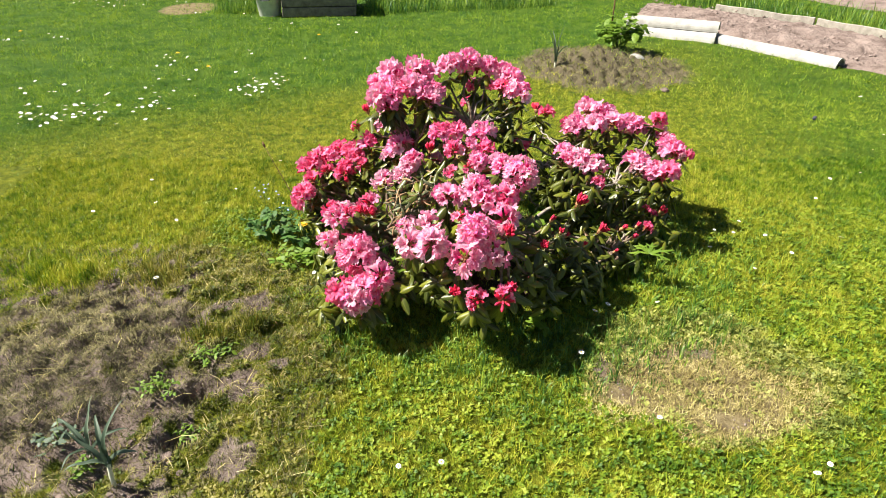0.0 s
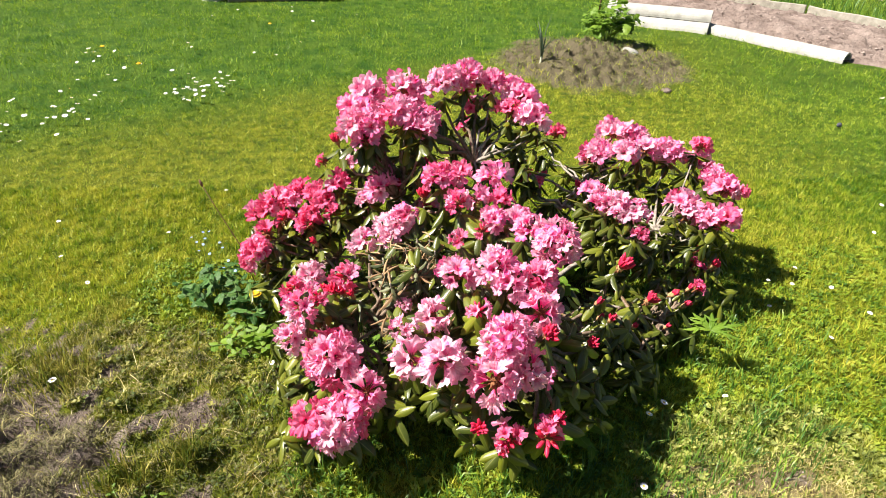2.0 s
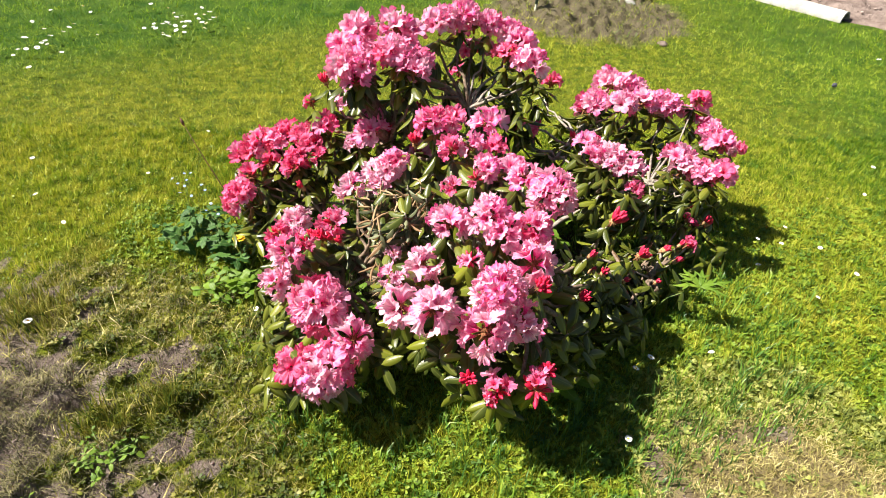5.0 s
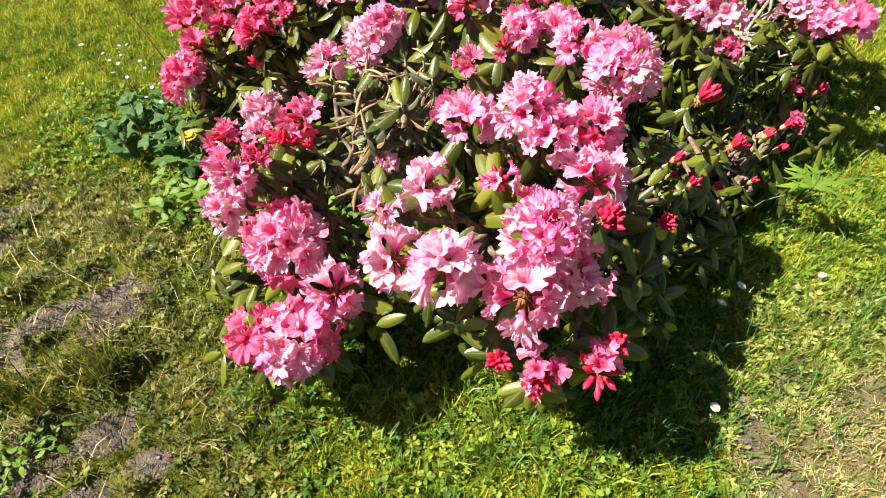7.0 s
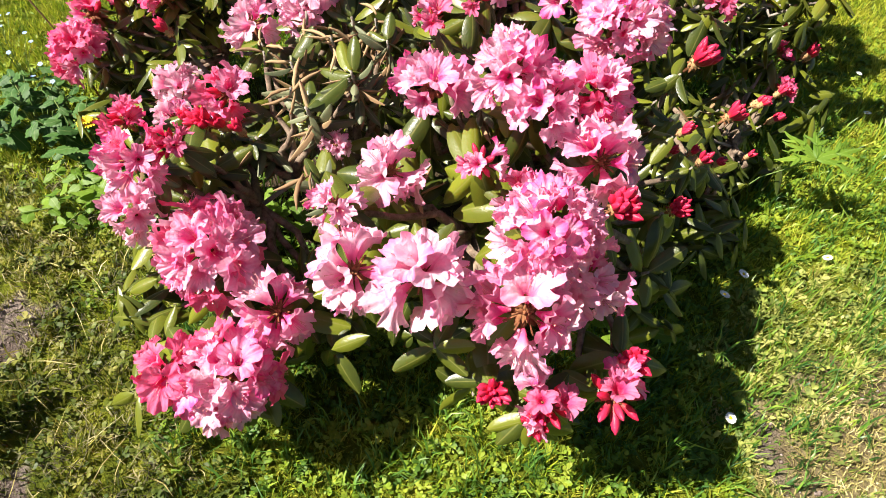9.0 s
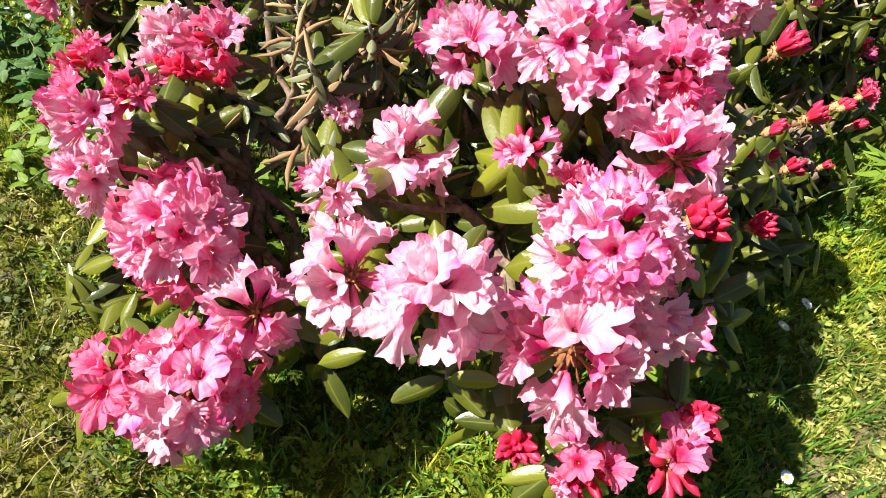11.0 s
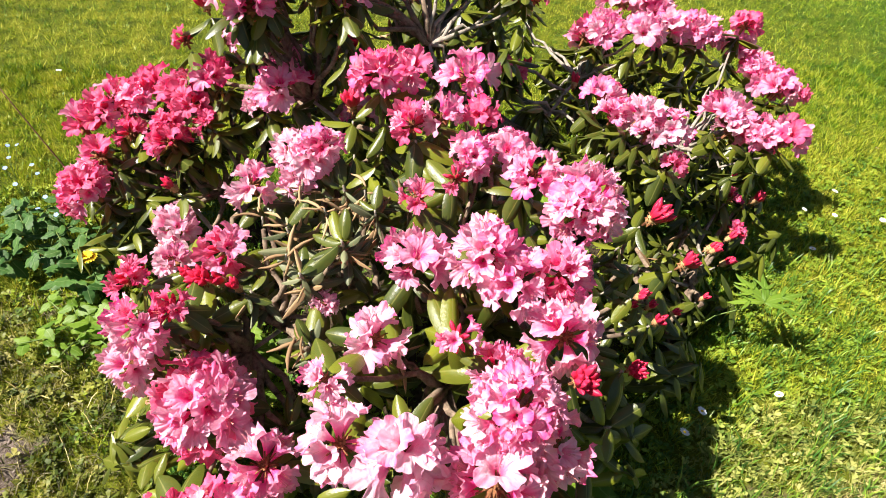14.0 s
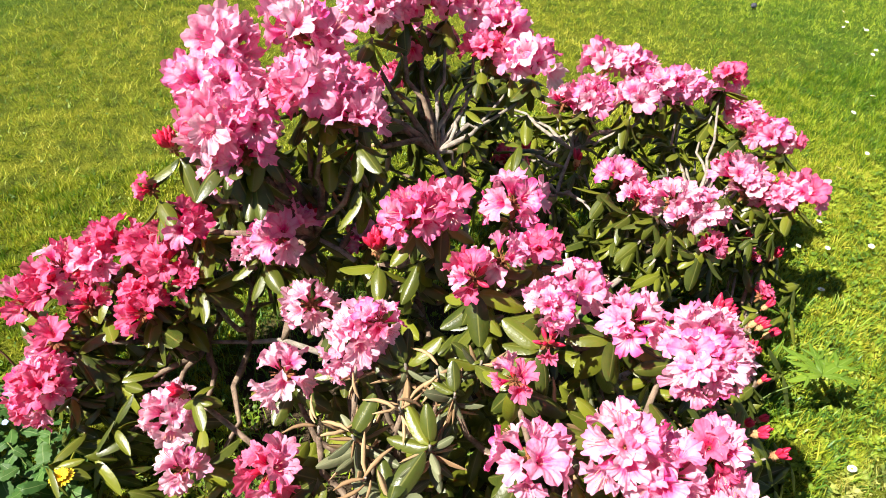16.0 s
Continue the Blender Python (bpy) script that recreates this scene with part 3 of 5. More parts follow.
def rosettes(n, xr, yr, size, keep, count=6):
    """Arrays of low leaf rosettes: each a ring of small oval leaves that rise from one point."""
    x, y = rng.uniform(*xr, n), rng.uniform(*yr, n)
    k = keep(x, y)
    x, y = x[k], y[k]
    n = len(x)
    foot = np.stack([x, y, ground_height(x, y) + rng.uniform(0.002, 0.012, n)], -1)
    whole = rng.uniform(*size, n)
    verts, tris = [foot[:, None]], []
    for j in range(count):
        a = rng.uniform(0, 6.28) + 2 * math.pi * j / count + rng.normal(0, 0.35, n)
        lift = rng.uniform(0.1, 1.0, n)
        s = (whole * rng.uniform(0.55, 1.15, n))[:, None]
        way = np.stack([np.cos(a) * np.cos(lift), np.sin(a) * np.cos(lift), np.sin(lift)], -1) * s
        side = np.stack([-np.sin(a), np.cos(a), rng.uniform(-0.4, 0.4, n)], -1) * s * 0.25
        sag = np.array([0, 0, -1.0]) * s * 0.22
        verts.append(np.stack([foot + 0.45 * way + 0.7 * side, foot + 0.45 * way - 0.7 * side, foot + 0.8 * way + side + 0.4 * sag, foot + 0.8 * way - side + 0.4 * sag, foot + 1.05 * way + sag], 1))
        o = 1 + 5 * j
        tris += [(0, o + 1, o), (o, o + 1, o + 3), (o, o + 3, o + 2), (o + 2, o + 3, o + 4)]
    verts = np.concatenate(verts, 1)
    step = verts.shape[1]
    return verts.reshape(-1, 3), ((step * np.arange(n))[:, None, None] + np.array(tris)[None]).reshape(-1, 3)


stuff("lawn_weeds", small_leaves(45000, (-3.2, 3.8), (1.0, 4.9), (0.0030, 0.0070), weedy, (0.003, 0.024)), WEED,
      "small broad clover and daisy leaves in the lawn", "weeds")
stuff("clover", rosettes(19000, (-1.1, 2.3), (1.0, 3.0), (0.008, 0.018), weedy), WEED,
      "low rosettes of clover and daisy leaves in the near lawn", "weeds")


def round_the_bush(x, y):
    d = np.hypot((x - 0.30) / 0.80, (y - 2.42) / 0.62)
    return (x > -0.40) & (np.abs(d - 1.0 + 0.16 * np.sin(5 * x) * np.sin(7 * y)) < 0.24 + rng.normal(0, 0.10, len(x))) & (rng.random(len(x)) < 0.45 + 14 * lumps(x, y))


stuff("lush_grass", blades(75000, (-0.7, 1.5), (1.5, 3.3), (0.022, 0.055), (0.0011, 0.0024), (0.1, 0.85), round_the_bush), LUSH,
      "longer fresh green grass round the foot of the bush", "grass")
stuff("hay", blades(170000, (-2.1, -0.35), (1.0, 2.6), (0.010, 0.038), (0.0006, 0.0013), (0.2, 0.9),
                    lambda x, y: (inside(x, y, HAY_OVAL, 1.1) & (rng.random(len(x)) < 0.75 + 40 * lumps(x + 2, y))) | (rng.random(len(x)) < 0.17 + 6 * lumps(x, y)), 2, 0.001, True),
      HAY, "dry grass clippings lying on the soil", "hay")
stuff("straw", blades(34000, (0.4, 1.5), (1.2, 2.2), (0.010, 0.034), (0.0006, 0.0016), (0.2, 0.9),
                      lambda x, y: inside(x, y, STRAW_OVAL, 1.15) & (rng.random(len(x)) > bareness(x, y)), 2, 0.0, True), STRAW, "withered straw on a bare spot of lawn", "straw")
stuff("mound_hay", blades(48000, (0.6, 2.5), (5.0, 7.0), (0.015, 0.05), (0.0012, 0.0028), (0.2, 0.9),
                          lambda x, y: inside(x, y, MOUND_OVAL, 0.85), 1, 0.0, True), HAY, "dry grass clippings on the planting mound", "hay")


def crumbs(n, xr, yr, size, keep, lift=0.0):
    """Arrays of small angular soil crumbs that lie on the ground."""
    x, y = rng.uniform(*xr, n), rng.uniform(*yr, n)
    k = keep(x, y)
    x, y = x[k], y[k]
    n = len(x)
    s = size[0] * (size[1] / size[0]) ** (rng.random(n) ** 3.0)
    c = np.stack([x, y, ground_height(x, y) + lift + 0.25 * s], -1)
    corners = np.array([(1, 0, 0), (-1, 0, 0), (0, 1, 0), (0, -1, 0), (0, 0, 0.8), (0, 0, -0.8)])
    a = rng.uniform(0, 6.28, n)
    turn = np.stack([np.stack([np.cos(a), -np.sin(a)], -1), np.stack([np.sin(a), np.cos(a)], -1)], 1)
    p = corners[None] * rng.uniform(0.6, 1.3, (n, 6, 1)) + rng.uniform(-0.25, 0.25, (n, 6, 3))
    p[:, :, :2] = np.einsum("nij,nkj->nki", turn, p[:, :, :2])
    verts = (c[:, None] + p * s[:, None, None]).reshape(-1, 3)
    face = np.array([(4, 0, 2), (4, 2, 1), (4, 1, 3), (4, 3, 0), (5, 2, 0), (5, 1, 2), (5, 3, 1), (5, 0, 3)])
    tris = ((6 * np.arange(n))[:, None, None] + face[None]).reshape(-1, 3)
    return verts, tris


stuff("soil_crumbs", crumbs(32000, (-2.1, 1.4), (1.0, 2.5), (0.0010, 0.006), lambda x, y: (rng.random(len(x)) < bareness(x, y) ** 2) & ~inside(x, y, HAY_OVAL, 0.9)),
      CRUMB, "loose grey-brown crumbs of dry garden soil", "soil")


def tufted(x, y):
    """Thick tufts at a few places round the soil."""
    near = np.full(len(x), 9.0)
    for cx, cy, r in ((-1.55, 2.36, 0.10), (-1.20, 2.34, 0.09), (-1.72, 2.40, 0.10), (-0.84, 1.90, 0.07), (-1.44, 2.30, 0.06), (-0.70, 1.98, 0.06)):
        near = np.minimum(near, np.hypot(x - cx, y - cy) / r)
    return rng.random(len(x)) < np.exp(-1.5 * near ** 2)


stuff("grass_tufts", blades(60000, (-1.95, -0.5), (1.75, 2.6), (0.03, 0.075), (0.0010, 0.0022), (0.1, 0.8), tufted), GRASS,
      "longer dark green grass tufts round the soil patch", "grass")
stuff("dead_stalks", blades(1100, (-1.95, -0.35), (1.05, 2.4), (0.03, 0.085), (0.0007, 0.0016), (0.2, 0.9), None, 2, 0.006, True), STRAW,
      "scattered pale dead stalks on soil and hay", "straw")


# ---- the rhododendron ----
def floret_mesh(name, mat, seed, flare=1.0, ruffle=1.0, per=18, rows=6):
    """A trumpet flower along z, about 0.85 long and 1.25 wide: a tube that widens into five broad frilled lobes, and stamens."""
    r = random.Random(seed)
    ring = 5 * per
    size, tilt = [r.uniform(0.90, 1.08) for _ in range(5)], [r.uniform(-0.40, 0.20) for _ in range(5)]
    p1, p2, p3, p4 = (r.uniform(0, 6) for _ in range(4))
    verts, along, middle, faces = [], [], [], []
    for i in range(rows + 1):
        s = i / rows
        for k in range(ring):
            a, lobe, u = 2 * math.pi * k / ring, k // per, 2 * (k % per) / per - 1
            reach = (1 + (size[lobe] - 1) * (1 - u ** 4)) * (1 - 0.30 * abs(u) ** 4.5)
            g = s if s < 0.4 else 0.4 + (s - 0.4) * reach
            rim = max(0.0, g - 0.45) / 0.55
            wide = 0.05 + 0.16 * g + 0.36 * flare * g ** 2.2 + 0.22 * flare * max(0.0, g - 0.72)
            wide *= 1 + 0.05 * math.cos(math.pi * u) * min(1.0, 2 * g)
            z = 0.95 * g - 0.55 * flare * max(0.0, g - 0.55) ** 1.5 + tilt[lobe] * (1 - u * u) * rim * rim * 0.55
            frill = ruffle * rim ** 1.6
            z += frill * (0.055 * math.sin(7 * a + p3) + 0.045 * math.sin(12 * a + p1 + math.sin(3 * a + p4)) + 0.030 * math.sin(22 * a + p2 + 4 * g))
            wide += frill * (0.014 * math.sin(19 * a + p4) + 0.022 * math.sin(11 * a + p1))
            verts.append((wide * math.cos(a), wide * math.sin(a), z))
            along.append(min(1.0, g))
            middle.append(1 - abs(u))
    for i in range(rows):
        for k in range(ring):
            b = (k + 1) % ring
            faces.append((i * ring + k, i * ring + b, (i + 1) * ring + b, (i + 1) * ring + k))
    slots = [0] * len(faces)
    for _ in range(7):
        a, s = r.uniform(0, 6.28), r.uniform(0.10, 0.26)
        x, y, h = s * math.cos(a), s * math.sin(a), r.uniform(0.62, 0.88)
        k, foot = len(verts), ring + int(a / 6.2832 * ring) % ring
        verts += [(x + 0.008, y + 0.007, h), (x - 0.008, y, h), (x - 0.024, y - 0.017, h + 0.02), (x + 0.024, y + 0.022, h + 0.035)]
        along += [0] * 4
        middle += [0] * 4
        faces += [(foot, k, k + 1), (k + 1, k, k + 3, k + 2)]
        slots += [1, 1]
    return make_mesh(name, verts, faces, [mat, STAMEN], {"along": along, "middle": middle}, True, slots)


def bud_mesh(name, seed):
    """A closed, furrowed flower bud along z, of length 1."""
    r = random.Random(seed)
    verts, along, faces = [], [], []
    n, rings = 10, 7
    bent = r.uniform(-0.12, 0.12)
    for i in range(rings):
        v = i / (rings - 1)
        rad = 0.012 + 0.04 * (1 - v) + 0.125 * math.sin(math.pi * min(1, v ** 1.25 * 0.985)) ** 0.8
        for k in range(n):
            a = 2 * math.pi * k / n
            q = rad * (1 + 0.24 * (-1) ** k * v)
            verts.append((q * math.cos(a + 0.7 * v) + bent * v * v, q * math.sin(a + 0.7 * v), v))
            along.append(v)
    for i in range(rings - 1):
        for k in range(n):
            b = (k + 1) % n
            faces.append((i * n + k, i * n + b, (i + 1) * n + b, (i + 1) * n + k))
    faces.append(tuple(range((rings - 1) * n, rings * n)))
    return make_mesh(name, verts, faces, [BUD], {"along": along})


def core_mesh():
    """The stalks and tan bud scales in the middle of a truss, of radius 1."""
    shapes, r = [], random.Random(3)
    for k in range(12):
        c = 1 - (k + 0.5) / 12 * 0.95
        a, s = 2.4 * k, math.sqrt(1 - c * c)
        d = Vector((s * math.cos(a), s * math.sin(a), c))
        shapes.append(tube([d * 0.02, d * 0.2 + Vector((0, 0, 0.03)), d * 0.42], [0.02, 0.016, 0.024], 5))
    for k in range(9):
        a = 0.7 * k + r.uniform(-0.2, 0.2)
        d = Vector((math.cos(a), math.sin(a), r.uniform(-0.9, 0.3)))
        shapes.append(tube([d * 0.03, d * 0.14, d * 0.3], [0.04, 0.10, 0.02], 5))
    for k in range(10):
        d = Vector((math.cos(2.4 * k) * r.uniform(0.15, 0.75), math.sin(2.4 * k) * r.uniform(0.15, 0.75), 1.0))
        shapes.append(tube([d * 0.02, d * 0.14, d * r.uniform(0.20, 0.30)], [0.03, 0.055, 0.008], 5))
    shapes.append(tube([(0, 0, -0.5), (0, 0, -0.2), (0, 0, 0.12)], [0.07, 0.09, 0.04], 6))
    v, f = join_shapes(shapes)
    foot = 0
    for s in shapes[:-1]:  # every stalk and scale grows from the middle
        f.append((foot, foot + 1, len(v) - 1))
        foot += len(s[0])
    return make_mesh("stalks", v, f, [SCALE])


def scales_mesh():
    """The egg of tan overlapping scales round the foot of a flower bud, of radius 1."""
    verts, faces = [], []
    n, rings = 15, 13
    for i in range(rings):
        v = i / (rings - 1)
        row = min(int(v * 4), 3)
        egg = 0.10 + 0.27 * math.sin(math.pi * min(1.0, 0.15 + 0.8 * v)) ** 0.8
        for k in range(n):
            a = 2 * math.pi * k / n
            lap = 0.5 + 0.5 * math.cos(5 * a + math.pi * row)
            flare = (v * 4 - row) * (0.05 + 0.06 * lap)
            verts.append(((egg + flare) * math.cos(a), (egg + flare) * math.sin(a), -0.4 + 1.15 * v + 0.08 * lap * v))
    for i in range(rings - 1):
        for k in range(n):
            b = (k + 1) % n
            faces.append((i * n + k, i * n + b, (i + 1) * n + b, (i + 1) * n + k))
    faces.append(tuple(range((rings - 1) * n, rings * n)))
    return make_mesh("bud_husk", verts, faces, [BUD_SCALE])


SCALES = scales_mesh()
SHAPES = ((1.0, 1.0), (0.85, 1.2), (1.12, 0.85), (0.72, 1.1), (0.95, 1.3))
TONES = (("pale", PETAL_PALE), ("pink", PETAL_PINK), ("rose", PETAL_ROSE))
FLORETS = {tone: [floret_mesh("floret", mat, 10 * k + s, fl, ru) for s, (fl, ru) in enumerate(SHAPES)] for k, (tone, mat) in enumerate(TONES)}
FAR_FLORETS = {tone: [floret_mesh("floret", mat, 10 * k + s, fl, ru, 12, 5) for s, (fl, ru) in enumerate(SHAPES)] for k, (tone, mat) in enumerate(TONES)}
BUDS = [bud_mesh("bud", s) for s in range(4)]
CORE = core_mesh()
LEAVES = [leaf_mesh("leaf", LEAF, along=9, width=w, curl=c, droop=d, tip=0.95, seed=i, blunt=0.62)
          for i, (w, c, d) in enumerate(((0.40, 0.34, 0.10), (0.44, 0.28, 0.22), (0.36, 0.42, 0.05), (0.41, 0.36, 0.28), (0.38, 0.28, 0.0)))]
SAGE_LEAVES = [leaf_mesh("leaf", LEAF_SAGE, along=7, width=w, curl=c, droop=d, tip=0.95, seed=i + 5, blunt=0.7) for i, (w, c, d) in enumerate(((0.26, 0.55, 0.10), (0.32, 0.45, 0.2), (0.22, 0.7, -0.05)))]
TAN_LEAVES = [leaf_mesh("leaf", LEAF_TAN, along=6, width=w, curl=c, droop=d, seed=i + 9) for i, (w, c, d) in enumerate(((0.13, 0.9, 0.1), (0.17, 0.7, -0.1), (0.10, 1.0, 0.25)))]

bush = thing("rhododendron", "rhododendron bush covered in frilled pink flower trusses and crimson buds", "shrub", (0.22, 2.50, 0.0))
ROOT = Vector(bush.location)
pick = random.Random(11)


def local(m):
    return Matrix.Translation(-ROOT) @ m


def tone_of(t):
    u = t + pick.uniform(-0.55, 0.55)
    return "pale" if u < 0.62 else "pink" if u < 1.42 else "rose"


def whorl(base, axis, count, length, low, high, tan=0):
    """A ring of leaves round a shoot's end."""
    shoot = part("shoot", SHOOT, bush, local(Matrix.Translation(base) @ frame_of(axis) @ Matrix.Scale(length, 4)))
    for k in range(count + tan):
        a = 2 * math.pi * k / max(count + tan, 1) + pick.uniform(-0.55, 0.55)
        lift = radians(pick.uniform(low, high))
        old = k >= count
        size = pick.uniform(0.6, 1.12) * (0.9 if old else 1.0)
        if old:
            a, lift = pick.uniform(0, 6.3), radians(pick.uniform(-85, 60))
        m = Matrix.Rotation(a, 4, "Z") @ Matrix.Translation((0, 0.04, pick.uniform(-0.8, -0.1) if old else pick.uniform(-0.25, 0.08))) @ Matrix.Rotation(lift, 4, "X") @ Matrix.Rotation(pick.uniform(-0.4, 0.4), 4, "Y") @ Matrix.Scale(size, 4)
        part("leaf", pick.choice((SAGE_LEAVES if pick.random() < 0.42 else TAN_LEAVES) if old else LEAVES), shoot, m)
    return shoot


sv, sf = tube([(0, 0, -0.45), (0.01, 0, -0.2), (0, 0.01, 0.03)], [0.045, 0.05, 0.035], 6)
SHOOT = make_mesh("shoot", sv, sf, [BARK])


def truss(x, y, z, size, tone, kind):
    c = Vector((x, y, z))
    size *= 1.06 if y < 2.35 else 1.12 if z > 0.58 else 1.15
    out = c - Vector((0.15, 2.55, 0.10))
    axis = (out.normalized() * 0.75 + Vector((0, -0.05, 0.85))).normalized()
    axis = (axis + Vector((pick.uniform(-0.2, 0.2), pick.uniform(-0.2, 0.2), 0))).normalized()
    c = c - axis * (0.42 * size) + Vector((0, -0.15, 0.26)) * size
    ob = part("truss", CORE, bush, local(Matrix.Translation(c) @ frame_of(axis, pick.uniform(0, 6)) @ Matrix.Scale(size, 4)))
    if kind == "b":
        n = 7 if size < 0.03 else 18
        spread_, long_ = (0.38, 1.2) if size < 0.03 else (0.62, 1.05)
        part("bud_husk", SCALES, ob, Matrix.Translation((0, 0, 0.05)) @ Matrix.Scale(0.72 if size < 0.03 else 0.6, 4))
        for k in range(n):
            t = math.sqrt((k + 0.3) / n) * spread_
            a = 2.4 * k
            d = Vector((math.sin(t) * math.cos(a), math.sin(t) * math.sin(a), math.cos(t)))
            part("bud", pick.choice(BUDS), ob, Matrix.Translation(d * 0.05) @ frame_of(d, a) @ Matrix.Scale(long_ * pick.uniform(0.75, 1.1), 4))
        return c, axis, size
    n = {"d": 12, "r": 8, "h": 11}[kind]
    kinds = FLORETS if y < 2.32 else FAR_FLORETS
    if kind == "d":
        n = pick.randint(8, 12)
    broad = kind == "r" and size > 0.064
    if broad:
        n = 12
    if size < 0.04:
        n -= 3
    full = kind == "d" and size > 0.07
    if full:
        n = 29
    for k in range(n):
        u = (k + 0.5) / n
        t = {"d": math.acos(1 - 1.12 * u), "r": radians(pick.uniform(36, 66) if k % 3 == 0 else pick.uniform(68, 106)), "h": math.acos(1 - 0.9 * u)}[kind]
        t += pick.uniform(-0.12, 0.12)
        a = 2.39996 * k + pick.uniform(-0.2, 0.2) * (2.2 if kind == "r" else 1.0)
        d = Vector((math.sin(t) * math.cos(a), math.sin(t) * math.sin(a), math.cos(t)))
        closed = kind == "h" and pick.random() < 0.58 or kind == "d" and tone > 1.2 and pick.random() < 0.2
        if closed:
            m = Matrix.Translation(d * 0.1) @ frame_of(d, a) @ Matrix.Scale(pick.uniform(0.5, 0.68), 4)
            part("bud", pick.choice(BUDS), ob, m)
            continue
        big = {"d": 0.76, "r": 0.90, "h": 0.66}[kind] * pick.uniform(0.82, 1.16) * (0.70 if full else 0.78 if broad else 1.0)
        flower = pick.choice(kinds[tone_of(tone)])
        turn = frame_of((d + Vector((pick.uniform(-0.3, 0.3), pick.uniform(-0.3, 0.3), pick.uniform(-0.25, 0.2)))).normalized(), pick.uniform(0, 6))
        part("floret", flower, ob, Matrix.Translation(d * (pick.uniform(0.26, 0.36) if broad else pick.uniform(0.10, 0.18) if kind == "r" else pick.uniform(0.38, 0.52) if full else pick.uniform(0.20, 0.36))) @ turn @ Matrix.Scale(big, 4))
    return c, axis, size


# centres, radii and tone (0 pale to 3 crimson) of the trusses; d domed, r open ring, h half open, b in bud
FRONT_LEFT = (
    (-0.300, 2.065, 0.295, 0.082, 1.15, "d"),
    (-0.204, 1.970, 0.260, 0.058, .6, "r"),
    (-0.272, 1.891, 0.228, 0.078, 0.95, "d"),
    (-0.349, 1.901, 0.239, 0.050, 2, "d"),
    (-0.407, 2.149, 0.303, 0.050, .5, "d"),
    (-0.373, 2.140, 0.414, 0.052, 1, "d"),
    (-0.413, 2.267, 0.387, 0.042, 2, "h"),
    (-0.323, 2.160, 0.417, 0.038, 2, "h"),
    (-0.420, 2.605, 0.198, 0.050, .2, "d"),
    (-0.269, 2.334, 0.376, 0.050, 1.3, "d"),
    (-0.296, 2.268, 0.364, 0.035, 3, "b"),
    (-0.100, 1.971, 0.464, 0.036, .3, "d"),
)
FRONT = (
    (-0.083, 1.896, 0.436, 0.054, .3, "r"),
    (-0.011, 1.858, 0.456, 0.060, 0, "r"),
    (0.149, 1.885, 0.480, 0.068, .75, "d"),
    (0.108, 1.816, 0.420, 0.066, .55, "r"),
    (0.205, 1.866, 0.402, 0.055, .8, "d"),
    (0.153, 1.987, 0.431, 0.042, 1.3, "d"),
    (0.253, 2.004, 0.475, 0.057, .8, "r"),
    (0.261, 1.946, 0.446, 0.040, 3, "b"),
    (0.399, 2.015, 0.352, 0.030, 3, "b"),
    (0.142, 1.755, 0.302, 0.050, 1.4, "h"),
    (0.233, 1.755, 0.296, 0.058, 1.5, "h"),
    (0.262, 1.800, 0.312, 0.036, 3, "b"),
    (0.128, 1.752, 0.268, 0.034, 3, "b"),
    (0.073, 1.780, 0.309, 0.033, 3, "b"),
)
CENTRE = (
    (-0.021, 2.066, 0.424, 0.050, .2, "r"),
    (0.091, 2.017, 0.473, 0.038, 1, "h"),
    (0.049, 2.169, 0.490, 0.055, .8, "d"),
    (0.150, 2.121, 0.541, 0.060, .8, "d"),
    (0.191, 2.077, 0.519, 0.055, .5, "d"),
    (0.268, 2.082, 0.523, 0.046, 1.2, "d"),
    (0.327, 2.197, 0.558, 0.068, .7, "d"),
    (0.269, 2.289, 0.554, 0.050, .8, "d"),
    (0.254, 2.402, 0.521, 0.045, .8, "d"),
    (0.061, 2.257, 0.540, 0.035, 1.3, "d"),
    (0.133, 2.295, 0.548, 0.033, 1.8, "h"),
    (0.175, 2.358, 0.547, 0.038, .8, "d"),
    (0.135, 2.453, 0.565, 0.042, .8, "d"),
    (0.074, 2.440, 0.562, 0.040, 1.5, "d"),
    (0.215, 2.480, 0.550, 0.040, 1.5, "h"),
    (-0.095, 2.194, 0.365, 0.024, .2, "d"),
)
LEFT = (
    (-0.622, 2.710, 0.232, 0.062, 1.5, "d"),
    (-0.631, 2.856, 0.313, 0.052, 1.7, "d"),
    (-0.561, 2.885, 0.356, 0.052, 1.5, "d"),
    (-0.524, 2.821, 0.307, 0.042, 1.8, "h"),
    (-0.426, 2.748, 0.331, 0.048, 1.4, "d"),
    (-0.460, 2.893, 0.386, 0.050, 1.6, "d"),
    (-0.328, 2.835, 0.444, 0.050, 1.5, "d"),
    (-0.373, 2.801, 0.390, 0.042, 2, "d"),
    (-0.171, 2.719, 0.477, 0.055, .9, "d"),
    (-0.233, 2.883, 0.282, 0.040, .5, "d"),
    (-0.107, 2.437, 0.510, 0.042, .4, "d"),
    (-0.083, 2.414, 0.535, 0.036, 1, "d"),
    (-0.219, 2.453, 0.430, 0.048, .1, "d"),
    (-0.222, 2.768, 0.410, 0.035, .2, "d"),
    (-0.252, 2.916, 0.493, 0.030, 3, "b"),
    (-0.211, 2.874, 0.574, 0.026, 3, "b"),
)
